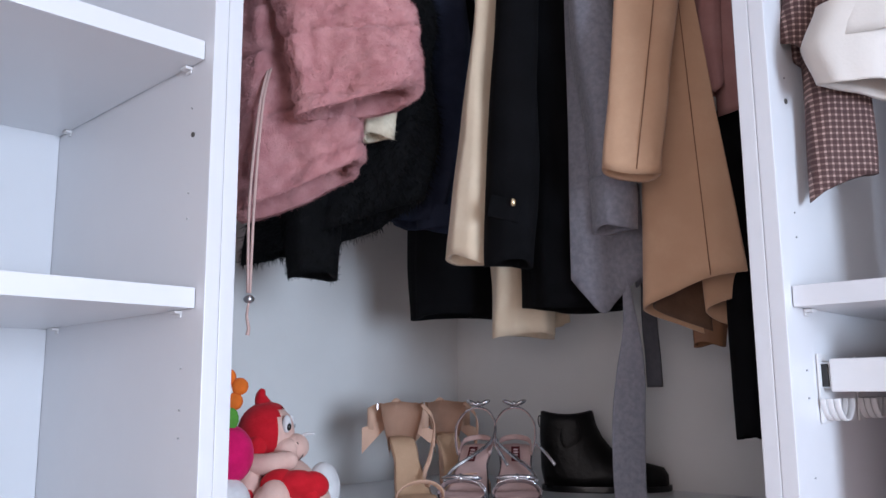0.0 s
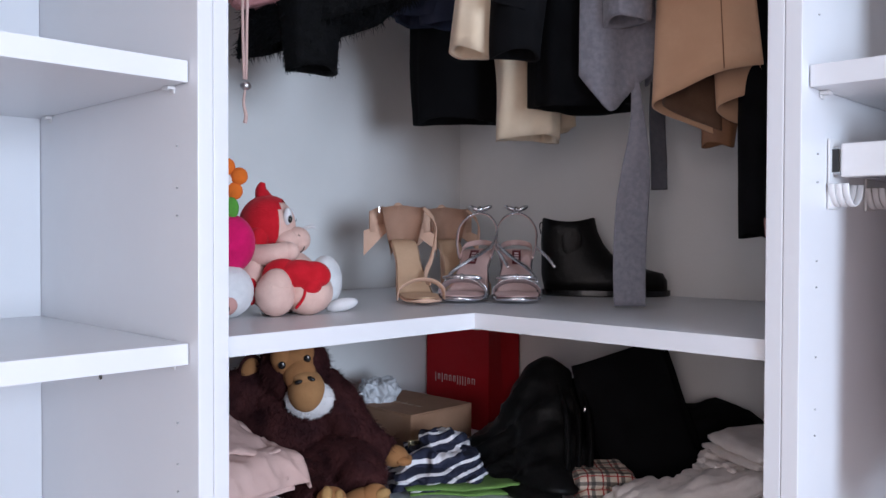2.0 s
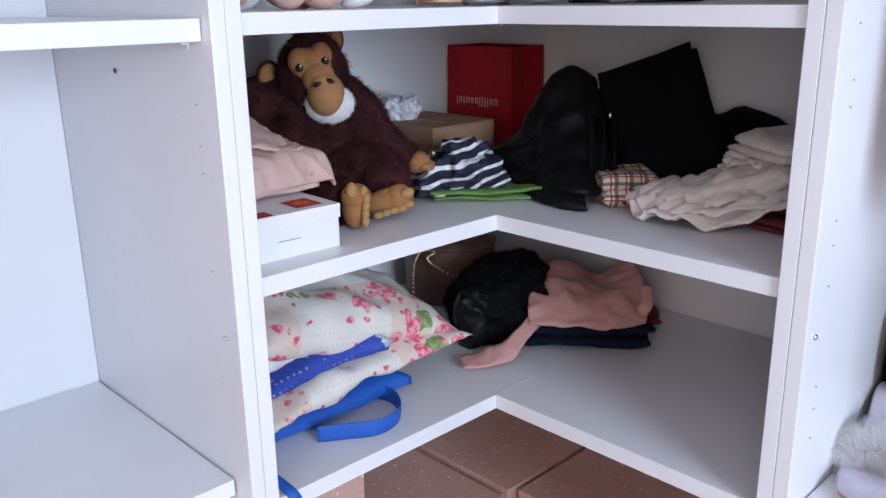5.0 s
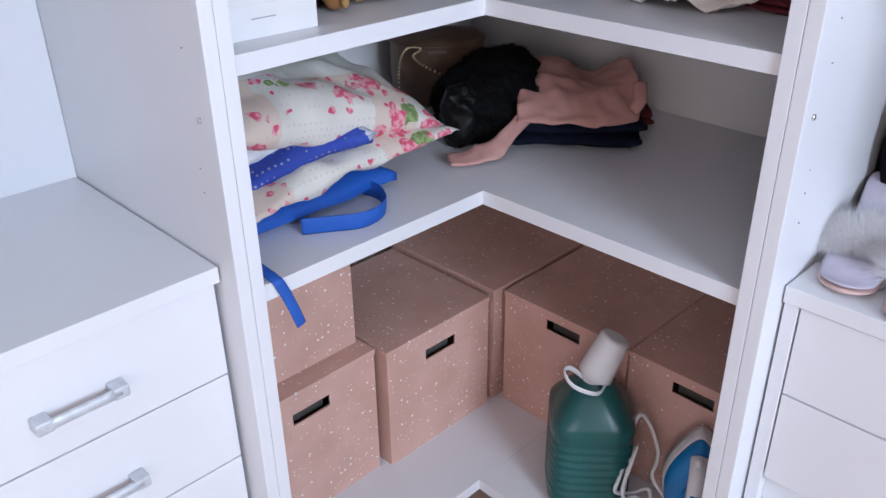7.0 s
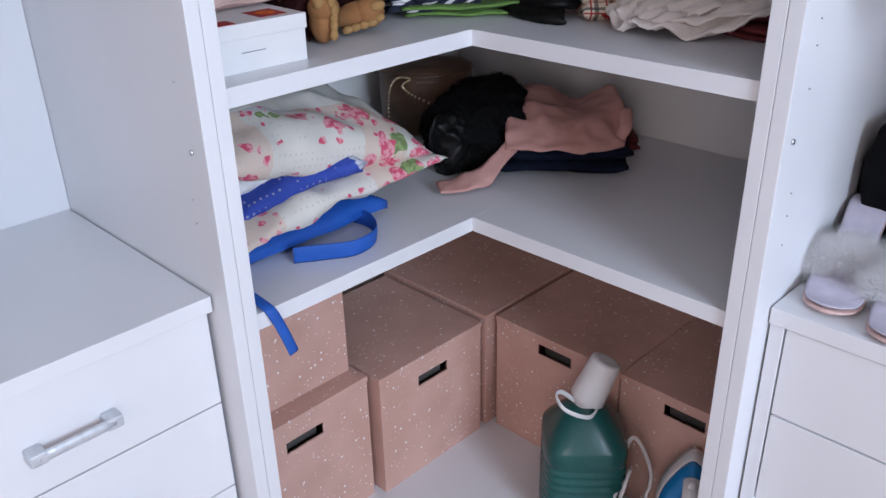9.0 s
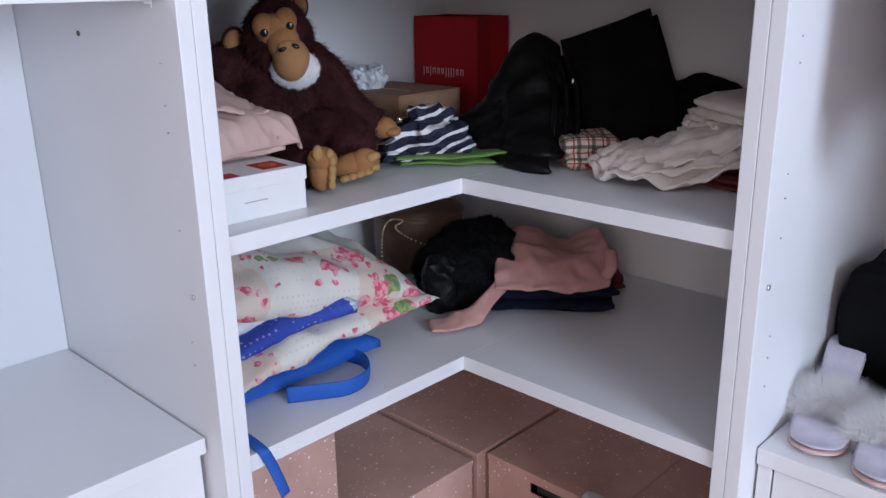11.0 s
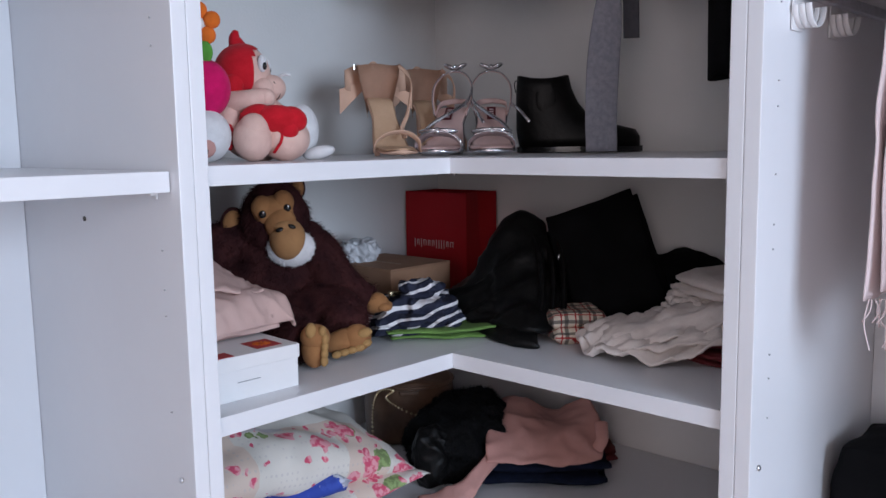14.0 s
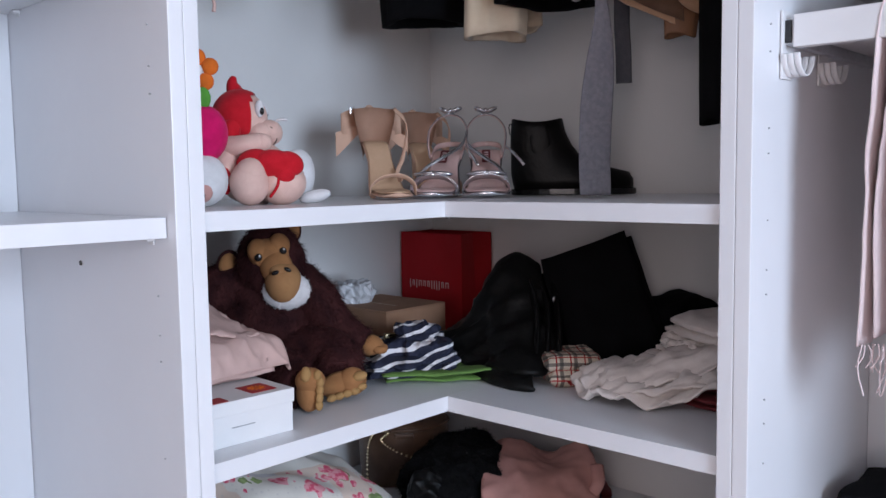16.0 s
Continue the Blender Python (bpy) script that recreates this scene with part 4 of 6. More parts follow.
part("sleeve", cloth([[(0.120, 0.535, 0.852), (0.090, 0.585, 0.815)], [(0.078, 0.565, 0.834), (0.062, 0.612, 0.796)], [(0.044, 0.595, 0.806), (0.038, 0.640, 0.772)], [(0.000, 0.620, 0.782), (0.000, 0.668, 0.770)], [(-0.060, 0.640, 0.774), (-0.052, 0.680, 0.769)]], 0.008, 0.007, 22.0, 26, 9, SM, S3), SALMON, sweat)
part("cuff", tube([SM @ P(0.270, 0.57, 0.826), SM @ P(0.284, 0.575, 0.850), SM @ P(0.288, 0.545, 0.872)], (0.010, 0.013), 16, flat=0.6), SALMON, sweat)

# ---- second shelf ----
def shopping_bag(m):
    ob = thing("shopping_bag", m, "glossy red paper carrier bag with pale lettering", "bag")
    x, y, z, t = 0.095, 0.052, 0.222, 0.0012
    for name, lo, hi in (("front_panel", (-x, -y, 0), (x, -y + t, z)), ("back_panel", (-x, y - t, 0), (x, y, z)), ("gusset", (-x, -y + t, 0), (-x + t, y - t, z)), ("gusset", (x - t, -y + t, 0), (x, y - t, z)), ("base", (-x + t, -y + t, 0), (x - t, y - t, 0.002))):
        bm = box(lo, hi, 0)
        bmesh.ops.subdivide_edges(bm, edges=bm.edges[:], cuts=5, use_grid_fill=True)
        for v in bm.verts:
            if name == "gusset":
                v.co.x -= math.copysign(0.012 * (v.co.z / z) * (1 - abs(v.co.y) / y), v.co.x)
            if name == "front_panel":
                v.co.y += 0.003 * abs(noise.noise(v.co * 18)) * v.co.z / z
        part(name, bm, RED_PAPER, ob, smooth=False)
    rnd = random.Random(4)
    px = -0.066
    while px < 0.060:
        w = rnd.choice((0.002, 0.007, 0.009))
        h = 0.013 if w > 0.003 else 0.02
        lo = 0.098 if h < 0.015 else 0.093
        if w < 0.003:
            part("printed_bar", box((px, -y - 0.0008, lo), (px + w, -y - 0.0002, lo + h), 0), PRINT, ob, smooth=False)
        else:
            for a, b, c, d in ((0, 0, 0.0018, h), (w - 0.0018, 0, w, h), (0.0018, h - 0.002, w - 0.0018, h)):
                part("printed_bar", box((px + a, -y - 0.0008, lo + b), (px + c, -y - 0.0002, lo + d), 0), PRINT, ob, smooth=False)
        px += w + 0.0058
    return ob


shopping_bag(pose(0.104, -0.068, S2, 0, 0, 0))

carton = thing("cardboard_carton", pose(0.177, -0.338, S2, 0, 0, 0), "plain brown cardboard shipping carton", "box")
part("body", box((-0.097, -0.083, 0), (0.097, 0.083, 0.0915), 0.0015), CARD, carton, smooth=False)
part("top_flap", box((-0.097, -0.083, 0.092), (-0.001, 0.083, 0.0945), 0.0006), CARD, carton, smooth=False)
part("top_flap", box((0.001, -0.083, 0.092), (0.097, 0.083, 0.0945), 0.0006), CARD, carton, smooth=False)
for k in range(4):
    part("printed_bar", box((-0.02 + 0.02 * k, -0.02, 0.0946), (-0.006 + 0.02 * k, -0.012, 0.0951), 0), PRINT_DARK, carton, smooth=False)
part("printed_ring", tube([(0.0 + 0.02 * math.cos(a), -0.0832, 0.045 + 0.02 * math.sin(a)) for a in [0.5236 * i for i in range(12)]], 0.0012, 6, closed=True), PRINT_DARK, carton)

whole("plastic_wrap", heap((0.062, 0.06, 0.034), 31, 0.009, 44, 0.6), PLASTIC_BAG, at(-0.175, 0.35, S2 + 0.0945), "crumpled clear-white plastic wrapping on a carton", "packaging")


def card_box(m):
    ob = thing("gift_box", m, "flat white card box with red stickers", "box")
    part("tray", box((-0.077, -0.13, 0), (0.077, 0.13, 0.045), 0.001), WHITE_CARD, ob, smooth=False)
    part("lid", box((-0.079, -0.132, 0.0405), (0.079, 0.132, 0.060), 0.0012), WHITE_CARD, ob, smooth=False)
    part("sticker", box((0.02, -0.118, 0.0602), (0.06, -0.075, 0.0607), 0), RED_PAPER, ob, "red square sticker with a yellow burst", smooth=False)
    for k in range(6):
        one = box((-0.013, -0.0013, 0), (0.013, 0.0013, 0.0004), 0)
        part("burst_ray", join(bmesh.new(), one, 0, pose(0.04, -0.097, 0.0608, 0, 0, 30 * k)), ORANGE, ob, smooth=False)
    part("sticker", box((-0.06, -0.13, 0.0602), (-0.022, -0.105, 0.0607), 0), RED_PAPER, ob, "small red sticker", smooth=False)
    part("slit", box((-0.02, -0.1331, 0.024), (0.014, -0.1319, 0.0248), 0), GREY_DOTS, ob, smooth=False)
    return ob


card_box(pose(0.364, -0.883, S2, 0, 0, 88))
shirt = thing("pink_shirt", pose(0.338, -0.876, S2 + 0.0605, 0, 0, 90), "pale pink cotton shirt folded on a white box", "clothes")
for one in sheets((0.165, 0.185, 0.036), 2, 41, slip=0.004, wave=0.006, rounding=0.05, crumple=0.003, freq=12):
    part("fold", one, PALE_PINK, shirt)
ZB = S2 + 0.0605
part("loose_fold", cloth([[(x, y, ZB + h) for y, h in zip((-0.962, -0.89, -0.835, -0.795, -0.772, -0.762), row)] for x, row in (
    (0.26, (0.05, 0.06, 0.06, 0.05, 0.03, 0.01)), (0.275, (0.082, 0.094, 0.088, 0.070, 0.046, 0.018)), (0.32, (0.075, 0.086, 0.076, 0.062, 0.044, 0.016)),
    (0.37, (0.062, 0.068, 0.064, 0.058, 0.050, 0.020)), (0.412, (0.042, 0.050, 0.050, 0.048, 0.044, 0.016)), (0.428, (0.006, 0.012, 0.014, 0.016, 0.014, 0.006)))],
    0.006, 0.010, 17.0, 43, 11, shirt.matrix_world.inverted(), ZB, True), PALE_PINK, shirt)
part("flap", cloth([[(0.275, -0.92, ZB + 0.106), (0.270, -0.86, ZB + 0.112), (0.272, -0.822, ZB + 0.100)], [(0.33, -0.94, ZB + 0.096), (0.34, -0.87, ZB + 0.092), (0.345, -0.805, ZB + 0.070)], [(0.39, -0.955, ZB + 0.070), (0.405, -0.88, ZB + 0.066), (0.405, -0.80, ZB + 0.054)]], 0.005, 0.009, 20.0, 46, 11, shirt.matrix_world.inverted(), None, True), PALE_PINK, shirt)


def monkey(m):
    """A sitting soft toy; local -y towards the room."""
    bm = bmesh.new()
    head = pose(-0.004, -0.005, 0.207, -4, -13, 14)
    ball((-0.02, 0.03, 0.085), (0.098, 0.085, 0.105), bm, 0, 30, 0.10, 25)
    ball((-0.01, 0.02, 0.150), (0.092, 0.060, 0.050), bm, 0, 26, 0.10, 22)
    ball(head @ Vector((0, 0.004, 0.002)), (0.056, 0.056, 0.066), bm, 0, 28, 0.06, 25)
    for a, b in (([(0.030, 0.03, 0.165), (0.064, 0.016, 0.142), (0.092, 0.004, 0.108), (0.122, 0.0, 0.084), (0.150, 0.0, 0.072)], (0.046, 0.022)),
                 ([(-0.06, 0.02, 0.165), (-0.115, 0.0, 0.150), (-0.135, -0.02, 0.10), (-0.12, -0.06, 0.05)], (0.050, 0.036)),
                 ([(0.02, -0.01, 0.045), (0.074, -0.035, 0.060), (0.108, -0.062, 0.058), (0.112, -0.095, 0.034)], (0.052, 0.032)),
                 ([(-0.04, -0.04, 0.045), (0.02, -0.10, 0.045), (0.060, -0.165, 0.034)], (0.05, 0.028))):
        tube(a, b, 20, bm, 0)
    fur(bm, 52000, 0.0135, 0.00055, 0, 0, 0.8, 3, 0.8)
    for c, r, k in (((-0.002, -0.041, 0.018), (0.033, 0.022, 0.026), 1), ((0.004, -0.050, -0.004), (0.026, 0.022, 0.028), 1)):
        ball(head @ Vector(c), r, bm, k, 28)
    ball(head @ Vector((0.008, -0.052, -0.031)), (0.0295, 0.028, 0.0345), bm, 5, 30)
    ball(head @ Vector((0.008, -0.060, -0.010)), (0.019, 0.020, 0.013), bm, 5, 20)
    for s in (-1, 1):
        ball(head @ Vector((s * 0.017, -0.046, 0.028)), (0.018, 0.017, 0.020), bm, 1, 18)
        ball(head @ Vector((s * 0.020, -0.062, 0.018)), (0.0062, 0.004, 0.0062), bm, 2, 14)
        # White dot on each eye as a painted glint.
        ball(head @ Vector((0.002 + s * 0.020, -0.0658, 0.0205)), 0.0014, bm, 3, 8)
        ball(head @ Vector((0.008 + s * 0.0100, -0.0788, -0.012)), (0.0066, 0.0030, 0.0036), bm, 2, 12, m=pose(0, 0, 0, 0, s * 22, 0))
    for s, c in ((-1, (-0.068, 0.012, 0.018)), (1, (0.050, 0.020, 0.048))):
        ball(head @ Vector(c), (0.015, 0.007, 0.019), bm, 1, 16, m=pose(0, 0, 0, 0, s * -20, s * -25))
        ball(head @ (Vector(c) + Vector((0, 0.006, 0.001))), (0.019, 0.008, 0.024), bm, 0, 16, m=pose(0, 0, 0, 0, s * -20, s * -25))
    ruff = bmesh.new()
    ball(head @ Vector((0.010, -0.044, -0.046)), (0.039, 0.021, 0.031), ruff, 3, 24)
    fur(ruff, 1500, 0.005, 0.0007, 3, 3, 0.6, 9)
    join(bm, ruff, 3)
    for x, y, z, turn, tip, k in ((0.078, -0.190, 0.034, 10, 4, 1.0), (0.118, -0.122, 0.027, 6, 78, 1.15)):
        f = pose(x, y, z, 0, 0, turn) @ pose(0, 0, 0, -10, tip, 0)
        for c, r in (((0, 0.008, 0), (0.020, 0.020, 0.030 * k)), ((0.0, 0.002, 0.016 * k), (0.0225, 0.019, 0.020 * k))):
            ball((0, 0, 0), r, bm, 1, 20, m=f @ Matrix.Translation(c))
        for n in range(5):
            ball((0, 0, 0), (0.0062, 0.0075, 0.0085), bm, 4, 12, m=f @ Matrix.Translation((0.013 - 0.004 * (n == 4), -0.0125, -0.018 * k + 0.0108 * k * n)))
        ball((0, 0, 0), (0.008, 0.008, 0.012), bm, 4, 12, m=f @ Matrix.Translation((-0.008, -0.013, 0.026 * k)))
    ball((0.158, -0.006, 0.066), (0.024, 0.018, 0.018), bm, 1, 16)
    for k in range(3):
        ball((0.176, -0.020 + 0.012 * k, 0.060), (0.013, 0.006, 0.007), bm, 1, 10)
    return whole("plush_monkey", bm, (MONKEY_FUR, MONKEY_SKIN, INK, WHITE_PLUSH, PAD, MUZZLE), m, "dark brown plush monkey with ochre face, sitting", "soft toy")


monkey(at(-0.285, 0.66, S2, 0))

folded("green_shirt", (0.21, 0.15, 0.016), 2, 51, GREEN, at(-0.02, 0.615, S2, 3), "flat green cotton shirt under folded clothes", slip=0.012)
knit = thing("striped_top", at(-0.068, 0.612, S2 + 0.012, 8), "navy and white striped knit top, folded", "clothes")
part("body", heap((0.142, 0.13, 0.046), 52, 0.012, 26, 0.3, 3, lean=(0.02, 0.02), taper=0.4, cuts=40), STRIPES, knit)
part("collar", join(bmesh.new(), heap((0.06, 0.05, 0.034), 63, 0.007, 30, 0.6, 2), 0, pose(0.022, 0.02, 0.040)), STRIPES, knit)
part("sleeve", tube([(0.05, 0.0, 0.035), (0.068, -0.02, 0.022), (0.074, -0.042, 0.010), (0.06, -0.062, 0.006)], (0.022, 0.014), 14, flat=0.6), STRIPES, knit)
whole("yellow_tag", box((-0.02, -0.004, 0), (0.02, 0.004, 0.02), 0.002), GOLD, at(-0.088, 0.560, S2 + 0.047, 25), "small yellow garment tag", "label")
jacket = thing("leather_jacket", at(0.105, 0.525, S2, 10), "black leather jacket thrown down in a leaning heap", "clothes")
JM = jacket.matrix_world.inverted()
part("body", cloth([[(0.005, 0.44, 1.085), (0.075, 0.44, 1.13), (0.105, 0.45, 1.17), (0.14, 0.45, 1.19), (0.19, 0.46, 1.17)], [(0.008, 0.48, 1.092), (0.064, 0.485, 1.152), (0.106, 0.495, 1.228), (0.142, 0.50, 1.252), (0.180, 0.52, 1.232)],
    [(0.014, 0.53, 1.090), (0.076, 0.545, 1.138), (0.108, 0.56, 1.172), (0.15, 0.575, 1.192), (0.192, 0.585, 1.178)], [(0.024, 0.575, 1.086), (0.078, 0.605, 1.104), (0.108, 0.63, 1.122), (0.155, 0.65, 1.125), (0.200, 0.635, 1.118)],
    [(0.036, 0.60, 1.081), (0.080, 0.655, 1.082), (0.112, 0.70, 1.082), (0.140, 0.722, 1.082), (0.195, 0.665, 1.08)]], 0.018, 0.017, 12.0, 53, 9, JM, S2), LEATHER, jacket)
part("lower_layer", cloth([[(0.03, 0.52, 1.092), (0.10, 0.60, 1.105), (0.15, 0.63, 1.11)], [(0.022, 0.585, 1.082), (0.092, 0.70, 1.082), (0.14, 0.742, 1.08)], [(0.024, 0.60, 1.074), (0.095, 0.715, 1.074), (0.142, 0.752, 1.074)]], 0.012, 0.004, 18.0, 71, 9, JM, S2), LEATHER, jacket)
for n, (du, dw) in enumerate(((0.0, 0.0), (0.018, 0.006), (-0.02, 0.008))):
    part("lapel_fold", tube([JM @ P(0.178 + du, 0.545 + dw, 1.232), JM @ P(0.185 + du, 0.60 + dw, 1.19), JM @ P(0.180 + du, 0.645 + dw, 1.14), JM @ P(0.172 + du, 0.675 + dw, 1.10)], (0.008, 0.012), 12, flat=0.55), LEATHER, jacket)
part("zip_pull", ball(JM @ P(0.199, 0.60, 1.198), (0.004, 0.003, 0.006), seg=10), METAL, jacket, "small metal zip pull")
trousers = thing("folded_trousers", at(0.30, 0.60, S2), "folded black trousers propped up on edge", "clothes")
for n, (du, dw, dz) in enumerate(((0.0, 0.0, 0.0), (0.022, -0.035, -0.012), (-0.012, -0.06, -0.04))):
    part("leg_fold", cloth([[(0.186 + du, 0.53 + dw, 1.258 + dz), (0.262 + du, 0.53 + dw, 1.283 + dz), (0.342 + du, 0.53 + dw, 1.312 + dz)], [(0.195 + du, 0.575 + dw, 1.20 + dz), (0.28 + du, 0.59 + dw, 1.21 + dz), (0.358 + du, 0.575 + dw, 1.235 + dz)],
        [(0.218 + du, 0.62 + dw, 1.13), (0.295 + du, 0.635 + dw, 1.13), (0.378 + du, 0.61 + dw, 1.145)], [(0.238 + du, 0.655 + dw, 1.079), (0.31 + du, 0.675 + dw, 1.079), (0.405 + du, 0.645 + dw, 1.082)]], 0.017, 0.005, 11.0, 54 + n, 9, trousers.matrix_world.inverted(), S2), BLACK, trousers)
whole("knitted_hat", heap((0.19, 0.16, 0.11), 55, 0.006, 12, 0.9), BLACK_WOOL, at(0.445, 0.50, S2), "rounded black hat behind folded clothes", "hat")
folded("tartan_scarf", (0.100, 0.10, 0.048), 2, 56, TARTAN, at(0.213, 0.680, S2, 6), "beige tartan scarf, folded", "scarf", slip=0.006, rounding=0.2)
blouse = thing("white_blouse", at(0.325, 0.765, S2, 20), "rumpled off-white lace blouse, folded", "clothes")
for n, (lift, grow) in enumerate(((0.0, 0.022), (0.012, 0.008), (0.022, -0.012))):
    part("fold", cloth([[(0.204 + n * 0.012, 0.80 + grow, S2 + 0.008), (0.20 + n * 0.014, 0.76, S2 + 0.010 + lift * 0.4), (0.21, 0.72, S2 + 0.008)], [(0.25, 0.84 + grow, S2 + 0.008 + lift * 0.4), (0.255, 0.79, S2 + 0.018 + lift), (0.265, 0.71, S2 + 0.02)],
        [(0.31, 0.865 + grow, S2 + 0.010 + lift * 0.7), (0.32, 0.80, S2 + 0.030 + lift), (0.33, 0.71, S2 + 0.03)], [(0.38, 0.868 + grow, S2 + 0.024 + lift * 0.8), (0.39, 0.80, S2 + 0.046 + lift), (0.40, 0.71, S2 + 0.04)],
        [(0.45, 0.85 + grow, S2 + 0.036 + lift), (0.46, 0.80, S2 + 0.048 + lift), (0.47, 0.71, S2 + 0.04)]], 0.008, 0.014, 34.0, 57 + 7 * n, 11, blouse.matrix_world.inverted(), S2, False, (1, -0.25, 0.1)), OFF_WHITE, blouse)
part("frill", join(bmesh.new(), heap((0.11, 0.10, 0.036), 60, 0.009, 46, 0.6, 3), 0, pose(0.105, 0.0, 0.038)), OFF_WHITE, blouse)
folded("white_sweater", (0.15, 0.17, 0.042), 2, 58, OFF_WHITE, at(0.455, 0.74, S2 + 0.074, 10), "folded off-white knit on top of a blouse", rounding=0.3)
folded("wine_garment", (0.13, 0.13, 0.034), 3, 59, WINE, at(0.405, 0.83, S2, 30), "wine red folded garment under white clothes")


# ---- first shelf: toys and shoes ----
def doll(m):
    """A sitting soft doll that looks along local x; local -y towards the room."""
    bm = bmesh.new()
    ball((0.0, 0.0, 0.048), (0.058, 0.055, 0.05), bm, 1, 26)
    ball((-0.008, 0.0, 0.090), (0.040, 0.038, 0.03), bm, 1, 22)
    hood = ball((-0.020, 0.0, 0.133), (0.0435, 0.046, 0.045), None, 0, 36)
    bmesh.ops.delete(hood, geom=[v for v in hood.verts if v.co.x > 0.003 + 0.10 * (v.co.z - 0.133)], context="VERTS")
    join(bm, hood, 0)
    ball((-0.013, -0.001, 0.131), (0.035, 0.041, 0.041), bm, 1, 30)
    ball((0.024, -0.006, 0.110), (0.021, 0.026, 0.020), bm, 1, 24)
    ball((0.012, -0.022, 0.108), (0.020, 0.019, 0.017), bm, 1, 20)
    ball((-0.028, -0.041, 0.112), (0.014, 0.009, 0.018), bm, 0, 16)
    tube([(-0.026, 0.0, 0.172), (-0.030, 0.0, 0.186), (-0.027, 0.0, 0.197)], (0.014, 0.0035), 12, bm, 0)
    for y in (-0.033, 0.030):
        ball((0.013, y * 0.93, 0.145), (0.0070, 0.0065, 0.0130), bm, 3, 16)
        ball((0.0168, y * 1.03, 0.141), (0.0036, 0.0045, 0.0060), bm, 4, 10)
    tube([(0.029, -0.030, 0.118), (0.036, -0.024, 0.106), (0.036, -0.020, 0.097), (0.031, -0.022, 0.091)], 0.0008, 6, bm, 4)
    tube([(0.036, -0.010, 0.128), (0.046, -0.014, 0.130), (0.053, -0.012, 0.129)], 0.0024, 8, bm, 3)
    tube([(-0.040, -0.015, 0.094), (-0.030, -0.045, 0.088), (-0.004, -0.058, 0.090), (0.016, -0.052, 0.094)], (0.017, 0.014), 16, bm, 1)
    ball((0.018, -0.054, 0.093), (0.015, 0.013, 0.014), bm, 1, 16)
    for c, r, a in (((0.006, -0.070, 0.064), (0.026, 0.016, 0.019), -16), ((0.036, -0.074, 0.061), (0.032, 0.018, 0.021), 4), ((0.058, -0.070, 0.061), (0.022, 0.015, 0.018), 24), ((0.050, -0.074, 0.046), (0.017, 0.014, 0.018), 20)):
        ball(c, r, bm, 0, 22, m=pose(0, 0, 0, 0, a, 0))
    ball((0.000, -0.076, 0.033), (0.029, 0.033, 0.033), bm, 1, 24)
    ball((0.003, -0.084, 0.048), (0.022, 0.022, 0.022), bm, 1, 18)
    ball((0.043, -0.042, 0.033), (0.038, 0.044, 0.034), bm, 1, 24)
    ball((-0.036, -0.044, 0.052), (0.022, 0.028, 0.034), bm, 1, 18)
    tube([(0.030, -0.082, 0.012), (0.042, -0.086, 0.030), (0.042, -0.080, 0.050), (0.036, -0.070, 0.060)], 0.0022, 8, bm, 0)
    ball((-0.034, -0.070, 0.036), (0.008, 0.010, 0.020), bm, 0, 12)
    ball((0.066, 0.012, 0.046), (0.026, 0.03, 0.040), bm, 3, 20)
    ball((0.092, -0.008, 0.011), (0.026, 0.013, 0.010), bm, 3, 14, m=pose(0, 0, 0, 0, -12, 0))
    return whole("plush_doll", bm, (RED, SKIN, SKIN, WHITE_PLUSH, INK), m, "plush doll in a red hood holding a heart", "soft toy")


doll(at(-0.295, 0.752, S1, 4))


def flower_toy(m):
    bm = bmesh.new()
    ball((0, 0, 0.038), (0.036, 0.036, 0.038), bm, 0, 22)
    ball((0.004, -0.026, 0.022), (0.016, 0.012, 0.016), bm, 4, 14)
    ball((0.006, -0.037, 0.016), (0.006, 0.004, 0.005), bm, 5, 10)
    ball((0, 0.01, 0.105), (0.036, 0.034, 0.042), bm, 1, 22)
    tube([(-0.005, 0.01, 0.14), (-0.008, 0.012, 0.17), (-0.006, 0.01, 0.2)], 0.006, 10, bm, 2)
    ball((0.004, 0.0, 0.155), (0.012, 0.006, 0.016), bm, 2, 12)
    for k in range(5):
        a = 2 * math.pi * k / 5 + 0.3
        ball((-0.004 + 0.019 * math.cos(a), 0.008, 0.195 + 0.019 * math.sin(a)), (0.0125, 0.007, 0.0125), bm, 3, 14)
    ball((-0.004, 0.003, 0.195), (0.009, 0.007, 0.009), bm, 0, 12)
    return whole("plush_flower_toy", bm, (WHITE_PLUSH, MAGENTA, LEAF, ORANGE, SALMON, INK), m, "white and magenta plush toy with an orange flower", "soft toy")


flower_toy(at(-0.352, 0.850, S1, 0))


def sole_line(length, high):
    """Side line of a high heeled sole from heel to toe, y towards the toe negative."""
    return [(0.0, high), (0.18, high * 0.93), (0.38, high * 0.55), (0.58, high * 0.14), (0.72, 0.012), (0.88, 0.007), (1.0, 0.009)]


def sole_mesh(length, high, wide, thick, mat=0):
    pts = smoothed([(0, -s * length, z) for s, z in sole_line(length, high)], 8)
    rows = []
    for i, p in enumerate(pts):
        s = i / (len(pts) - 1)
        w = wide * (0.30 + 0.12 * math.sin(min(s / 0.35, 1) * math.pi) * 0.4 + 0.20 * math.sin(max(0, (s - 0.3) / 0.7) * math.pi) ** 0.8) * math.sqrt(max(0.02, 1 - (max(0.0, s - 0.84) / 0.165) ** 2)) * math.sqrt(max(0.03, 1 - (max(0.0, 0.10 - s) / 0.105) ** 2))
        rows.append([p + Vector((w * math.cos(a), 0, thick / 2 * math.sin(a))) for a in [2 * math.pi * k / 14 for k in range(14)]])
    return rings(rows)


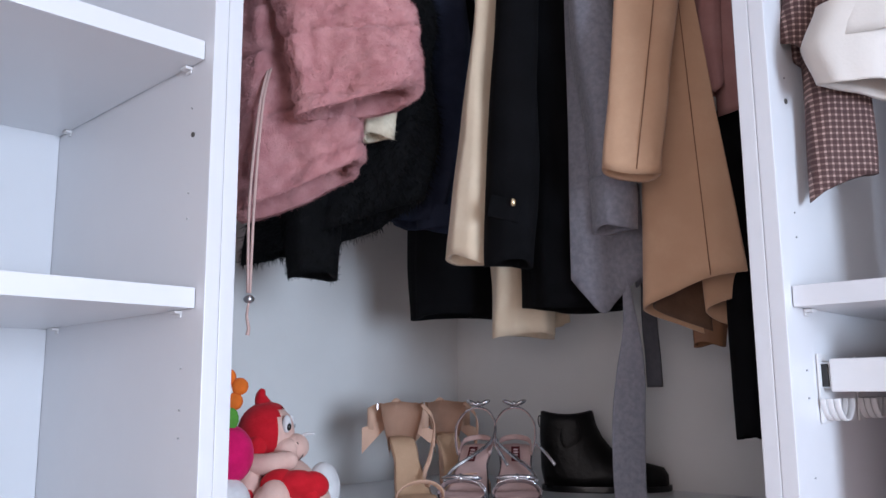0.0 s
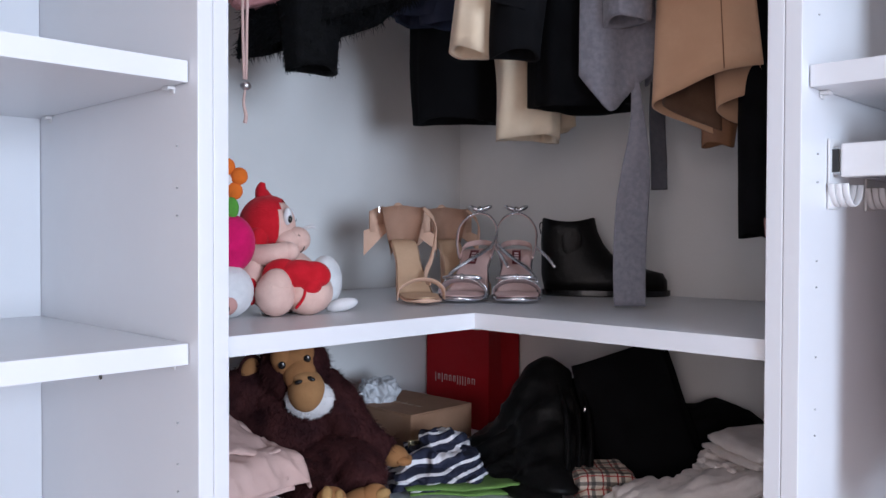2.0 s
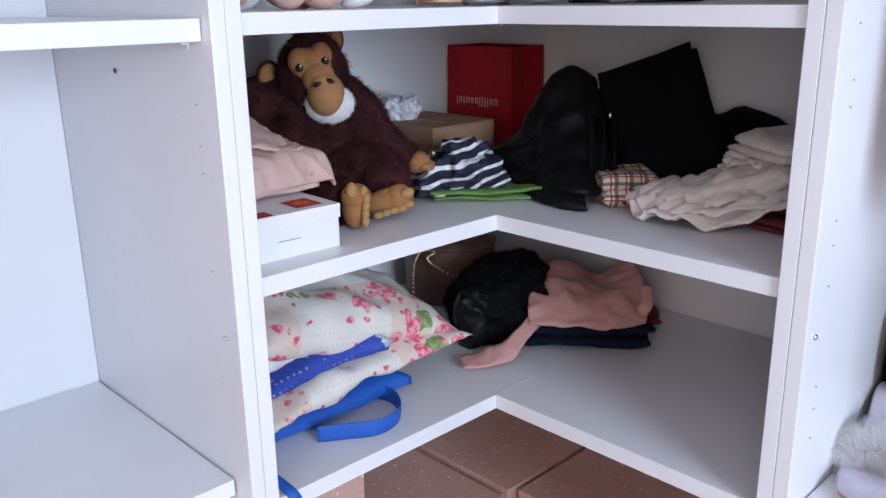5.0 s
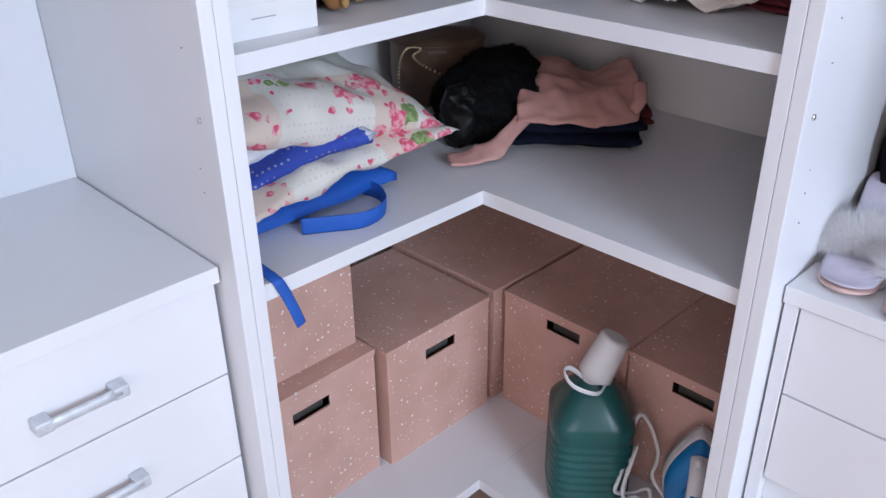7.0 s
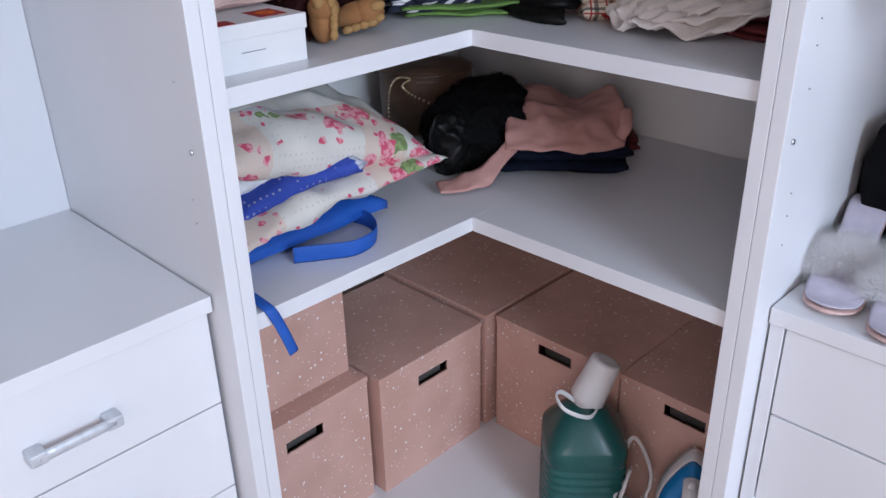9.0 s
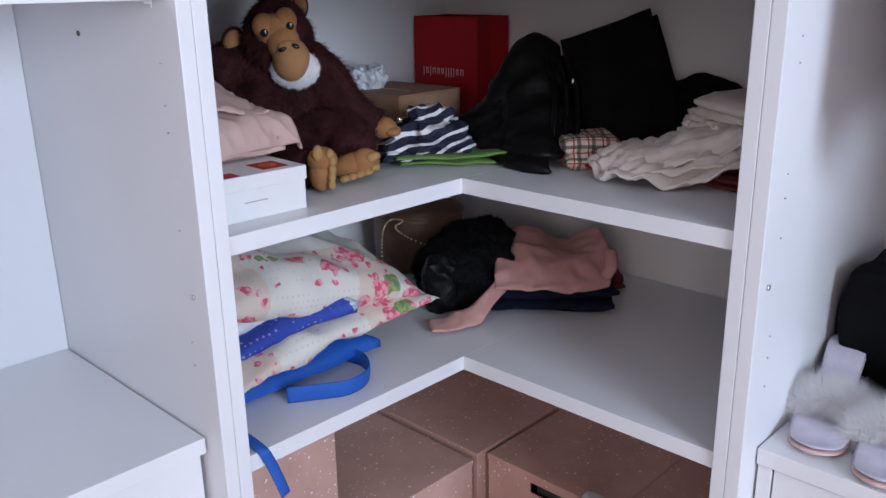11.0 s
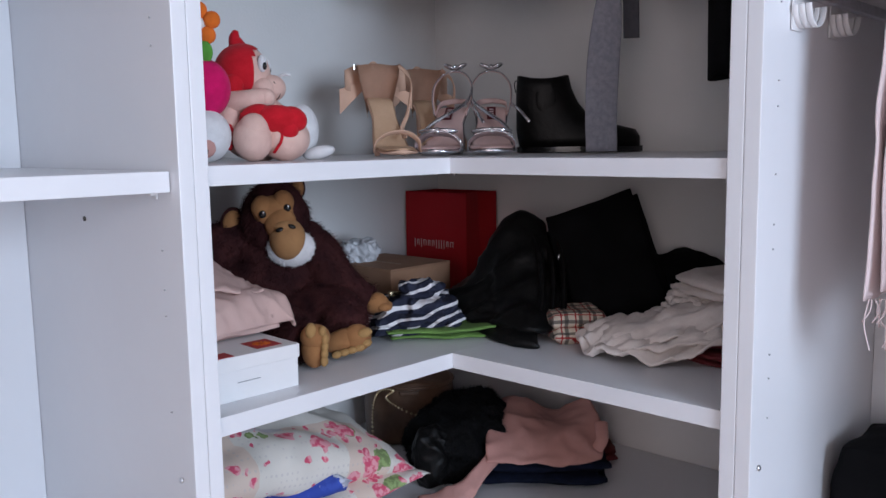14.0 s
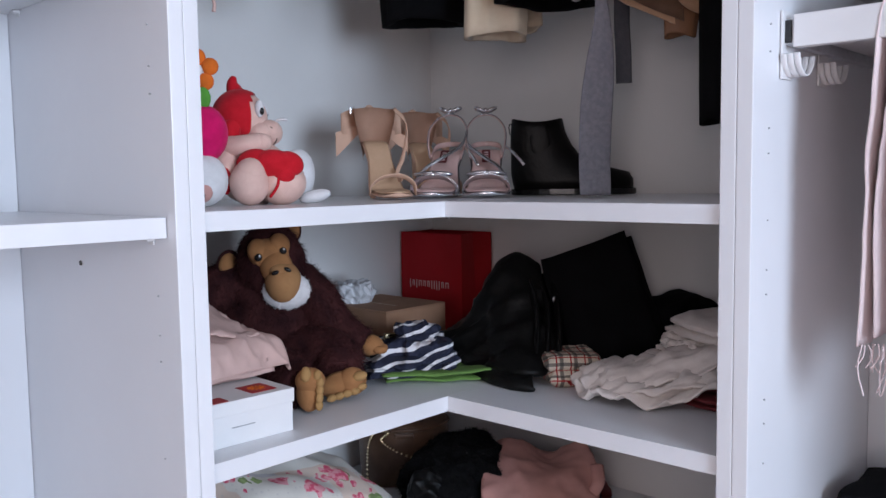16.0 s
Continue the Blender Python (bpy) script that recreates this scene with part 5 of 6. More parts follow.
def beige_sandal(m):
    ob = thing("heeled_sandal", m, "nude suede high-heeled sandal with a large bow", "shoe", "nude sandals")
    L, H = 0.205, 0.104
    part("sole", sole_mesh(L, H, 0.072, 0.007), NUDE, ob)
    insole = sole_mesh(L * 0.985, H, 0.066, 0.003)
    bmesh.ops.translate(insole, verts=insole.verts, vec=(0, 0, 0.0045))
    part("insole", insole, NUDE_SOLE, ob, "tan leather insole")
    part("heel", tube([(0, -0.012, H - 0.002), (0, -0.004, H * 0.6), (0, 0.0, 0.0)], (0.014, 0.005), 14, flat=0.9), NUDE, ob, "slender stiletto heel")
    rows = []
    for k, z in enumerate((-0.012, 0.008, 0.027, 0.047, 0.067)):
        r = (0.0215, 0.0255, 0.0315, 0.0375, 0.0405)[k]
        rows.append([(r * math.sin(a), -0.022 + 0.030 * math.cos(a) - 0.002 * k, H + z - 0.020 * (1 - math.cos(a)) * (1 - k / 4) + 0.002 * math.cos(3 * a)) for a in [-1.62 + 3.24 * i / 24 for i in range(25)]])
    outer = rings(rows, False, None, 0, False)
    bmesh.ops.solidify(outer, geom=outer.faces[:], thickness=0.0022)
    part("heel_cup", outer, NUDE, ob)
    part("toe_strap", strap([(-0.041, -0.160, 0.008), (-0.037, -0.164, 0.026), (-0.016, -0.170, 0.040), (0.015, -0.170, 0.041), (0.037, -0.164, 0.027), (0.041, -0.160, 0.008)], 0.013, 0.0025, (0, -1, 0.6)), NUDE, ob)
    part("side_strap", strap([(0.038, -0.03, H + 0.063), (0.050, -0.052, H + 0.044), (0.053, -0.062, H + 0.020), (0.040, -0.080, H - 0.028), (0.024, -0.105, 0.052), (0.016, -0.135, 0.036), (0.018, -0.160, 0.036)], 0.0085, 0.0025, (0, 1, 1)), NUDE, ob)
    for s in (-1, 1):
        rows = [[(s * (0.006 + 0.052 * t), 0.014 - 0.012 * t + 0.004 * math.sin(5 * t) + dy, H + 0.046 - 0.008 * t + h * (0.006 + 0.019 * math.sin(min(1.0, t * 1.1) * 2.4))) for h, dy in ((-1, 0), (1, 0), (1, 0.009), (-1, 0.009))] for t in (0.0, 0.2, 0.4, 0.6, 0.8, 1.0)]
        part("bow_loop", rings(rows), NUDE, ob)
        rows = [[(s * (0.008 + 0.062 * t), 0.012 - 0.016 * t + dy, H + 0.038 - 0.040 * t + h * (0.004 + 0.015 * t) - s * h * 0.004 * t) for h, dy in ((-1, 0), (1, 0), (1, 0.003), (-1, 0.003))] for t in (0.0, 0.25, 0.5, 0.75, 1.0)]
        part("bow_tail", rings(rows), NUDE, ob, smooth=False)
    part("bow_knot", ball((0, 0.018, H + 0.058), (0.012, 0.008, 0.017), seg=14), NUDE, ob)
    part("buckle", box((-0.0465, -0.026, H + 0.054), (-0.0435, -0.022, H + 0.066), 0.001), METAL, ob, "small silver buckle", smooth=False)
    return ob


beige_sandal(at(-0.126, 0.452, S1, 15))
beige_sandal(at(-0.042, 0.335, S1, 16))


def silver_sandal(m, lean):
    ob = thing("strappy_sandal", m, "metallic silver strappy sandal with bows", "shoe", "silver sandals")
    L, H = 0.20, 0.085
    part("sole", sole_mesh(L, H, 0.088, 0.008), SILVER, ob)
    insole = sole_mesh(L * 0.98, H, 0.08, 0.003)
    bmesh.ops.translate(insole, verts=insole.verts, vec=(0, 0, 0.005))
    part("insole", insole, PINK_SOLE, ob, "pale pink leather insole")
    part("brand_patch", join(bmesh.new(), box((-0.008, -0.02, 0), (0.008, 0.02, 0.0012), 0.0004), 0, Matrix.Translation((0, -0.068, 0.0765)) @ pose(0, 0, 0, 36, 0, 0)), WINE, ob, "dark label with illegible pale bars", smooth=False)
    for k in range(4):
        part("printed_bar", join(bmesh.new(), box((-0.004, -0.014 + 0.0075 * k, 0.0013), (0.004, -0.010 + 0.0075 * k, 0.0018), 0), 0, Matrix.Translation((0, -0.068, 0.0765)) @ pose(0, 0, 0, 36, 0, 0)), PRINT, ob, smooth=False)
    part("heel", tube([(0, -0.014, H - 0.002), (0, -0.01, H * 0.5), (0, -0.008, 0.0)], (0.02, 0.013), 14), SILVER, ob, "block heel")
    part("heel_cup", strap([(-0.028, -0.05, H - 0.008), (-0.027, -0.01, H + 0.012), (0, 0.012, H + 0.018), (0.027, -0.01, H + 0.012), (0.028, -0.05, H - 0.008)], 0.010, 0.003, (0, 0, 1)), PINK_SOLE, ob)
    arch = [(-0.031, -0.050, H - 0.012), (-0.038, -0.040, H + 0.018), (-0.037, -0.026, H + 0.046), (-0.022, -0.012, H + 0.068), (0.0, -0.006, H + 0.075), (0.022, -0.012, H + 0.068), (0.037, -0.026, H + 0.046), (0.038, -0.040, H + 0.018), (0.031, -0.050, H - 0.012)]
    part("ankle_strap", strap(arch, 0.0075, 0.0022, (0, 1, 0.15)), SILVER, ob)
    part("strap_lining", strap([(x * 0.95, y + 0.001, z - 0.002 if abs(x) < 0.03 else z) for x, y, z in arch], 0.0070, 0.0016, (0, 1, 0.15)), PINK_SOLE, ob, "pale pink strap lining")
    part("instep_strap", strap([(lean * 0.037, -0.030, H + 0.040), (lean * 0.034, -0.062, H + 0.014), (lean * 0.008, -0.094, H - 0.008), (-lean * 0.022, -0.118, 0.056), (-lean * 0.036, -0.138, 0.034)], 0.0065, 0.002, (0, 0.5, 1)), SILVER, ob)
    part("loose_strap", strap([(0.036, -0.046, H + 0.010), (0.046, -0.066, H + 0.002), (0.058, -0.080, H - 0.010), (0.070, -0.090, H - 0.026)], 0.006, 0.0018, (0, 0.4, 1)), SILVER, ob)
    for d, w in ((0.0, 0.019), (0.017, 0.016)):
        part("toe_strap", strap([(-0.041, -0.150 + d, 0.008), (-0.038, -0.155 + d, 0.024), (-0.018, -0.158 + d, 0.037), (0.018, -0.158 + d, 0.037), (0.038, -0.155 + d, 0.024), (0.041, -0.150 + d, 0.008)], w, 0.003, (0, -1, 0.5)), SILVER, ob)
    for c, k in (((0, -0.160, 0.043), 1.0), ((0.0, -0.006, H + 0.082), 0.72), ((0.0, -0.064, H + 0.03), 0.0)):
        if k:
            for s in (-1, 1):
                part("bow_loop", ball(Vector(c) + Vector((s * 0.016 * k, 0, 0.001)), ((0.021 if k == 1.0 else 0.013), 0.007, 0.0045), seg=14, m=pose(0, 0, 0, -20, s * (4 if k == 1.0 else -24), s * 8)), SILVER, ob)
            part("bow_knot", ball(c, (0.006 * k, 0.008 * k, 0.008 * k), seg=10), SILVER, ob)
    return ob


silver_sandal(at(0.028, 0.415, S1, -15), 1)
silver_sandal(at(0.096, 0.418, S1, -5), -1)


def boot(m, label="black leather ankle boot with elastic sides"):
    """Toe towards local -y."""
    ob = thing("ankle_boot", m, label, "shoe")
    L = 0.236
    rows = []
    for z, y0, y1, w in ((0.012, 0.0, -L, 0.044), (0.03, 0.004, -L, 0.046), (0.044, 0.006, -L * 0.965, 0.043), (0.054, 0.006, -0.80 * L, 0.041), (0.066, 0.006, -0.65 * L, 0.038), (0.082, 0.006, -0.545 * L, 0.036), (0.10, 0.007, -0.485 * L, 0.035), (0.125, 0.006, -0.435 * L, 0.036), (0.143, 0.004, -0.41 * L, 0.037), (0.144, 0.0, -0.39 * L, 0.034), (0.13, 0.0, -0.38 * L, 0.032)):
        c, h = (y0 + y1) / 2, (y0 - y1) / 2
        rows.append([(w * math.copysign(abs(math.cos(a)) ** 0.8, math.cos(a)) * (1 - 0.25 * max(0, -math.sin(a)) ** 3), c + h * math.sin(a), z + (0.008 * math.sin(a) ** 2 * (1 if z > 0.14 else 0))) for a in [2 * math.pi * i / 32 for i in range(32)]])
    part("upper", rings(rows), LEATHER, ob)
    sole = [[(0.047 * k * math.cos(a), -L / 2 + (L / 2 + 0.006) * k * math.sin(a), z) for a in [2 * math.pi * i / 32 for i in range(32)]] for z, k in ((0.0, 0.97), (0.002, 1.0), (0.012, 1.0), (0.013, 0.95))]
    part("sole", rings(sole), INK, ob, "black rubber sole", smooth=False)
    for s in (-1, 1):
        part("elastic_gusset", ball((s * 0.0335, -0.052, 0.108), (0.0030, 0.020, 0.034), seg=20), LEATHER, ob)
    part("pull_tab", strap([(0, 0.007, 0.12), (0, 0.0095, 0.134), (0, 0.007, 0.142), (0, 0.0, 0.138)], 0.018, 0.002, (1, 0, 0)), BLACK, ob)
    return ob


boot(at(0.155, 0.385, S1, 82))
boot(pose(1.16, -0.26, 0.0855, 0, 0, -20), "black leather ankle boot under a drawer unit")

# ---- hanging clothes ----
def left_rail(y):
    p = Vector((0.30, y, 0))
    return ROD + 0.004, (p.x + p.y) * R2, (p.x - p.y) * R2


def right_rail(x):
    p = Vector((x, -0.30, 0))
    return ROD + 0.004, (p.x + p.y) * R2, (p.x - p.y) * R2


def coat(name, label, category="coat"):
    return thing(name, IDENT, label, category, "clothes hanging on the rail")


c = coat("fur_jacket", "dusty pink plush fur jacket on the rail")
body = hang([(*left_rail(-0.80), 0.02, 0.02), (2.40, -0.30, 0.80, 0.07, 0.05), (2.2, -0.285, 0.80, 0.10, 0.06), (2.0, -0.268, 0.80, 0.105, 0.065), (1.875, -0.262, 0.80, 0.103, 0.06)], 1, 4, 0.12, 0.46, soft=0.016, n=140, rings_n=100, pelt=0.012)
fur(body, 52000, 0.0062, 0.0005, 0, None, 0.4, 11)
part("body", body, PINK_FUR, c)
slv = hang([(2.40, -0.26, 0.83, 0.06, 0.05), (2.2, -0.205, 0.87, 0.095, 0.055), (2.08, -0.18, 0.885, 0.105, 0.055), (1.985, -0.163, 0.885, 0.100, 0.05)], 2, 3, 0.06, 0.24, soft=0.016, n=140, rings_n=90, pelt=0.012)
fur(slv, 44000, 0.0062, 0.0005, 0, None, 0.4, 12)
part("sleeve", slv, PINK_FUR, c)
part("tie_cord", tube([P(-0.300, 0.83, 2.10), P(-0.310, 0.885, 2.00), P(-0.324, 0.878, 1.85), P(-0.3245, 0.87, 1.712)], 0.0022, 8), PALE_PINK, c, "pale pink hanging cord")
part("tie_cord", tube([P(-0.297, 0.83, 2.10), P(-0.306, 0.885, 2.00), P(-0.317, 0.878, 1.85), P(-0.3215, 0.87, 1.712)], 0.0022, 8), PALE_PINK, c, "pale pink hanging cord")
part("cord_bead", ball(P(-0.3225, 0.87, 1.703), (0.008, 0.008, 0.006), seg=16), METAL, c, "silver cord bead")
part("cord_tip", tube([P(-0.3225, 0.87, 1.70), P(-0.325, 0.87, 1.68), P(-0.322, 0.87, 1.662), P(-0.3235, 0.87, 1.652)], (0.0016, 0.003), 8), PALE_PINK, c)

c = coat("cream_jacket", "cream fur jacket glimpsed between darker coats")
slv = hang([(*left_rail(-0.60), 0.02, 0.02), (2.3, -0.15, 0.72, 0.04, 0.03), (2.1, -0.150, 0.755, 0.034, 0.028), (1.970, -0.148, 0.77, 0.026, 0.024)], 3, 3, 0.08)
fur(slv, 5000, 0.006, 0.0006, 0, None, 0.6, 13)
part("sleeve", slv, CREAM_FUR, c)

c = coat("black_fur_coat", "black long-haired fur coat on the rail")
body = hang([(*left_rail(-0.62), 0.02, 0.02), (2.40, -0.20, 0.66, 0.08, 0.05), (2.2, -0.195, 0.66, 0.13, 0.06), (2.0, -0.20, 0.66, 0.145, 0.065), (1.835, -0.225, 0.66, 0.14, 0.06)], 4, 4, 0.12, 0.36, soft=0.022)
fur(body, 34000, 0.018, 0.0007, 0, None, 0.8, 14)
part("body", body, BLACK_FUR, c)
slv = hang([(2.2, -0.25, 0.69, 0.05, 0.04), (1.95, -0.262, 0.70, 0.052, 0.045), (1.82, -0.262, 0.70, 0.046, 0.042), (1.757, -0.258, 0.70, 0.043, 0.038)], 5, 3, 0.06)
fur(slv, 6000, 0.008, 0.0007, 0, None, 0.8, 15)
part("sleeve", slv, BLACK_FUR, c)

c = coat("navy_jacket", "dark navy cotton jacket on the rail", "jacket")
part("body", hang([(*left_rail(-0.40), 0.02, 0.02), (2.42, -0.06, 0.55, 0.06, 0.05), (2.25, -0.055, 0.55, 0.072, 0.06), (2.05, -0.055, 0.55, 0.075, 0.06), (1.875, -0.085, 0.55, 0.055, 0.05)], 6, 4, 0.14), NAVY, c)
part("cuff", hang([(1.90, -0.055, 0.575, 0.034, 0.03), (1.86, -0.05, 0.575, 0.036, 0.032)], 7, 3, 0.04), NAVY, c)

c = coat("black_dress", "black velvet garment hanging at the back", "clothes")
part("body", hang([(*left_rail(-0.25), 0.02, 0.02), (2.40, -0.03, 0.42, 0.06, 0.05), (2.0, -0.02, 0.42, 0.085, 0.06), (1.712, -0.022, 0.42, 0.082, 0.055)], 8, 4, 0.09), BLACK_WOOL, c)

c = coat("cream_coat", "cream wool coat with slim sleeves")
part("body", hang([(*right_rail(0.44), 0.02, 0.02), (2.40, 0.10, 0.53, 0.06, 0.05), (1.95, 0.105, 0.53, 0.062, 0.06), (1.668, 0.105, 0.53, 0.058, 0.055)], 9, 4, 0.12), CREAM, c)
part("body_panel", hang([(2.2, 0.15, 0.47, 0.03, 0.03), (1.695, 0.17, 0.47, 0.032, 0.04)], 10, 3, 0.08), CREAM, c)
part("sleeve", hang([(2.40, 0.04, 0.66, 0.03, 0.03), (2.22, 0.035, 0.745, 0.024, 0.035), (1.98, 0.014, 0.75, 0.030, 0.038), (1.772, -0.004, 0.75, 0.036, 0.036)], 11, 3, 0.07, -0.2), CREAM, c)

c = coat("black_coat", "black wool coat with a buttoned cuff")
part("body", hang([(*right_rail(0.52), 0.02, 0.02), (2.40, 0.16, 0.64, 0.06, 0.05), (2.2, 0.17, 0.64, 0.07, 0.06), (2.0, 0.178, 0.64, 0.075, 0.065), (1.708, 0.187, 0.64, 0.088, 0.06)], 12, 5, 0.10), BLACK_WOOL, c)
part("sleeve", hang([(2.40, 0.09, 0.70, 0.035, 0.035), (2.2, 0.08, 0.79, 0.037, 0.04), (1.95, 0.066, 0.80, 0.037, 0.042), (1.76, 0.058, 0.80, 0.036, 0.04)], 13, 3, 0.05), BLACK_WOOL, c)
part("cuff_tab", join(bmesh.new(), box((-0.022, -0.003, -0.017), (0.026, 0.003, 0.017), 0.002), 0, at(0.046, 0.838, 1.84, 0) @ pose(0, 0, 0, 0, 14, 0)), BLACK_WOOL, c, smooth=False)
part("button", ball(P(0.060, 0.845, 1.848), (0.005, 0.005, 0.007), seg=14), GOLD, c, "small brass button")

c = coat("grey_coat", "grey wool coat with a hanging tie belt")
part("shoulder", hang([(*right_rail(0.62), 0.02, 0.02), (2.42, 0.21, 0.67, 0.045, 0.05), (2.33, 0.212, 0.66, 0.028, 0.03)], 14, 4, 0.10), GREY, c)
part("body", drape([(0.172, 0.71, 2.40), (0.188, 0.725, 2.40), (0.205, 0.725, 2.40), (0.222, 0.72, 2.40), (0.240, 0.715, 2.40), (0.256, 0.71, 2.40), (0.25, 0.66, 2.40)], [(0.166, 0.715, 1.747), (0.190, 0.73, 1.712), (0.214, 0.725, 1.692), (0.236, 0.715, 1.712), (0.258, 0.712, 1.735), (0.290, 0.708, 1.758), (0.285, 0.66, 1.74)], seed=2), GREY, c)
part("sleeve", hang([(2.40, 0.215, 0.72, 0.035, 0.035), (2.2, 0.206, 0.75, 0.033, 0.038), (1.95, 0.226, 0.755, 0.034, 0.039), (1.895, 0.229, 0.755, 0.031, 0.034)], 15, 3, 0.05), GREY, c)
part("cuff", hang([(1.905, 0.229, 0.755, 0.0345, 0.0385), (1.86, 0.231, 0.755, 0.036, 0.039), (1.822, 0.2315, 0.755, 0.0355, 0.0385)], 16, 3, 0.04, 0.0, 14), GREY, c)
part("tie_belt", cloth([[(u - h, w, z), (u, w + 0.002, z), (u + h, w, z)] for u, w, z, h in ((0.250, 0.705, 1.85, 0.004), (0.254, 0.71, 1.75, 0.006), (0.259, 0.712, 1.67, 0.013), (0.256, 0.711, 1.60, 0.023), (0.251, 0.707, 1.53, 0.0265), (0.249, 0.703, 1.45, 0.026), (0.2505, 0.702, 1.385, 0.0255))], 0.005, 0.0015, 12.0, 5, 6), GREY, c, "grey wool tie belt, narrow above and wide below")

c = coat("dark_grey_coat", "dark grey coat belt hanging behind", "clothes")
part("tie_belt", strap([(0.70, -0.30, ROD + 0.012), P(0.33, 0.66, 2.1), P(0.315, 0.62, 1.75), P(0.317, 0.62, 1.62), P(0.318, 0.62, 1.575)], 0.027, 0.003, P(1, 0.1, 0)), DARK_GREY, c)

c = coat("camel_coat", "camel wool coat with an open hem")
part("shoulder", hang([(*right_rail(0.76), 0.02, 0.02), (2.42, 0.32, 0.75, 0.045, 0.05), (2.33, 0.315, 0.75, 0.02, 0.03)], 17, 3, 0.10), CAMEL, c)
part("body", drape([(0.336, 0.805, 2.40), (0.326, 0.80, 2.40), (0.312, 0.785, 2.40), (0.300, 0.765, 2.40), (0.303, 0.74, 2.40), (0.318, 0.72, 2.40), (0.340, 0.71, 2.40)], [(0.410, 0.83, 1.744), (0.357, 0.82, 1.736), (0.305, 0.795, 1.714), (0.270, 0.765, 1.698), (0.288, 0.735, 1.688), (0.340, 0.712, 1.674), (0.390, 0.70, 1.658)], seed=4), CAMEL, c)
part("inner_panel", drape([(0.345, 0.775, 2.40), (0.336, 0.762, 2.40), (0.330, 0.75, 2.40), (0.336, 0.737, 2.40), (0.345, 0.725, 2.40)], [(0.432, 0.775, 1.716), (0.392, 0.757, 1.706), (0.374, 0.742, 1.694), (0.396, 0.724, 1.680), (0.432, 0.712, 1.670)], seed=6), CAMEL, c)
# Lining sheet whose dark brown also paints the shade inside the coat.
part("lining", drape([(0.306, 0.750, 2.39), (0.306, 0.740, 2.39), (0.319, 0.727, 2.39), (0.338, 0.719, 2.39)], [(0.284, 0.764, 1.704), (0.294, 0.742, 1.695), (0.340, 0.720, 1.680), (0.392, 0.708, 1.664)], 0.002), CHOCOLATE, c, "brown lining, darkened for the shade inside the coat")
part("front_seam", tube([P(0.3262, 0.8025, 2.39), P(0.3565, 0.8225, 1.74)], 0.0009, 6), BROWN, c)
part("sleeve", hang([(2.40, 0.30, 0.78, 0.04, 0.035), (2.2, 0.275, 0.855, 0.050, 0.024), (2.0, 0.248, 0.87, 0.045, 0.022), (1.882, 0.232, 0.87, 0.041, 0.022)], 18, 3, 0.05, -0.13, soft=0.005, square=0.72), CAMEL, c)
part("sleeve_seam", tube([P(0.283, 0.8795, 2.2), P(0.252, 0.8925, 2.0), P(0.235, 0.8925, 1.886)], 0.0009, 6), BROWN, c)
part("lining_tail", hang([(1.78, 0.390, 0.695, 0.03, 0.014), (1.70, 0.392, 0.695, 0.028, 0.012), (1.642, 0.394, 0.695, 0.025, 0.010)], 19, 3, 0.08), BROWN, c, "brown lining hanging below the hem")

c = coat("rose_top", "dusty rose knit top on the rail", "top")
part("body", hang([(*right_rail(0.86), 0.02, 0.02), (2.40, 0.435, 0.76, 0.05, 0.035), (2.2, 0.432, 0.765, 0.034, 0.03), (2.012, 0.440, 0.765, 0.032, 0.026)], 20, 3, 0.10, 0.1), ROSE, c)
part("sleeve", hang([(2.35, 0.405, 0.765, 0.02, 0.02), (2.18, 0.394, 0.775, 0.022, 0.022), (2.045, 0.398, 0.775, 0.015, 0.02)], 23, 3, 0.10, 0.3), ROSE, c)

c = coat("black_trousers", "long black trousers hanging with a rose lining", "trousers")
part("leg", hang([(*right_rail(0.92), 0.02, 0.02), (2.30, 0.455, 0.735, 0.02, 0.02), (2.06, 0.450, 0.735, 0.030, 0.02), (1.97, 0.448, 0.745, 0.041, 0.026), (1.65, 0.440, 0.755, 0.036, 0.028), (1.495, 0.432, 0.76, 0.029, 0.026)], 21, 3, 0.06, -0.12), BLACK, c)
part("cuff_lining", hang([(1.525, 0.436, 0.777, 0.013, 0.010), (1.500, 0.436, 0.777, 0.012, 0.010)], 22, 3, 0.03, 0, 6), ROSE, c, "rose cuff lining")

# clothes in the other cabinet
def uw(x, y):
    return (x + y) * R2, (x - y) * R2


def hang_xy(stations, **kw):
    return hang([(z, *uw(x, y), hu, hw) for z, x, y, hu, hw in stations], **kw)


c = thing("check_jacket", IDENT, "brown and white checked wool jacket on the rail", "jacket")
part("sleeve", hang_xy([(2.452, 1.15, -0.30, 0.02, 0.02), (2.2, 1.085, -0.40, 0.045, 0.04), (2.05, 1.075, -0.44, 0.040, 0.03), (1.92, 1.076, -0.455, 0.038, 0.022), (1.812, 1.076, -0.46, 0.040, 0.018)], seed=31, folds=3, amp=0.05, slant=0.42, soft=0.005, square=0.75), HOUNDSTOOTH, c)
part("cuff", hang_xy([(2.16, 1.058, -0.455, 0.022, 0.022), (2.06, 1.046, -0.475, 0.024, 0.022), (1.985, 1.036, -0.48, 0.022, 0.020)], seed=32, folds=3, amp=0.04, slant=-0.75), HOUNDSTOOTH, c)
c = thing("ivory_blouse", IDENT, "ivory silk blouse with a folded cuff", "blouse")
part("sleeve", hang_xy([(2.452, 1.26, -0.30, 0.02, 0.02), (2.25, 1.18, -0.42, 0.06, 0.05), (2.05, 1.150, -0.475, 0.060, 0.04), (1.975, 1.140, -0.485, 0.062, 0.036)], seed=33, folds=3, amp=0.10, slant=0.15, soft=0.008), IVORY, c)
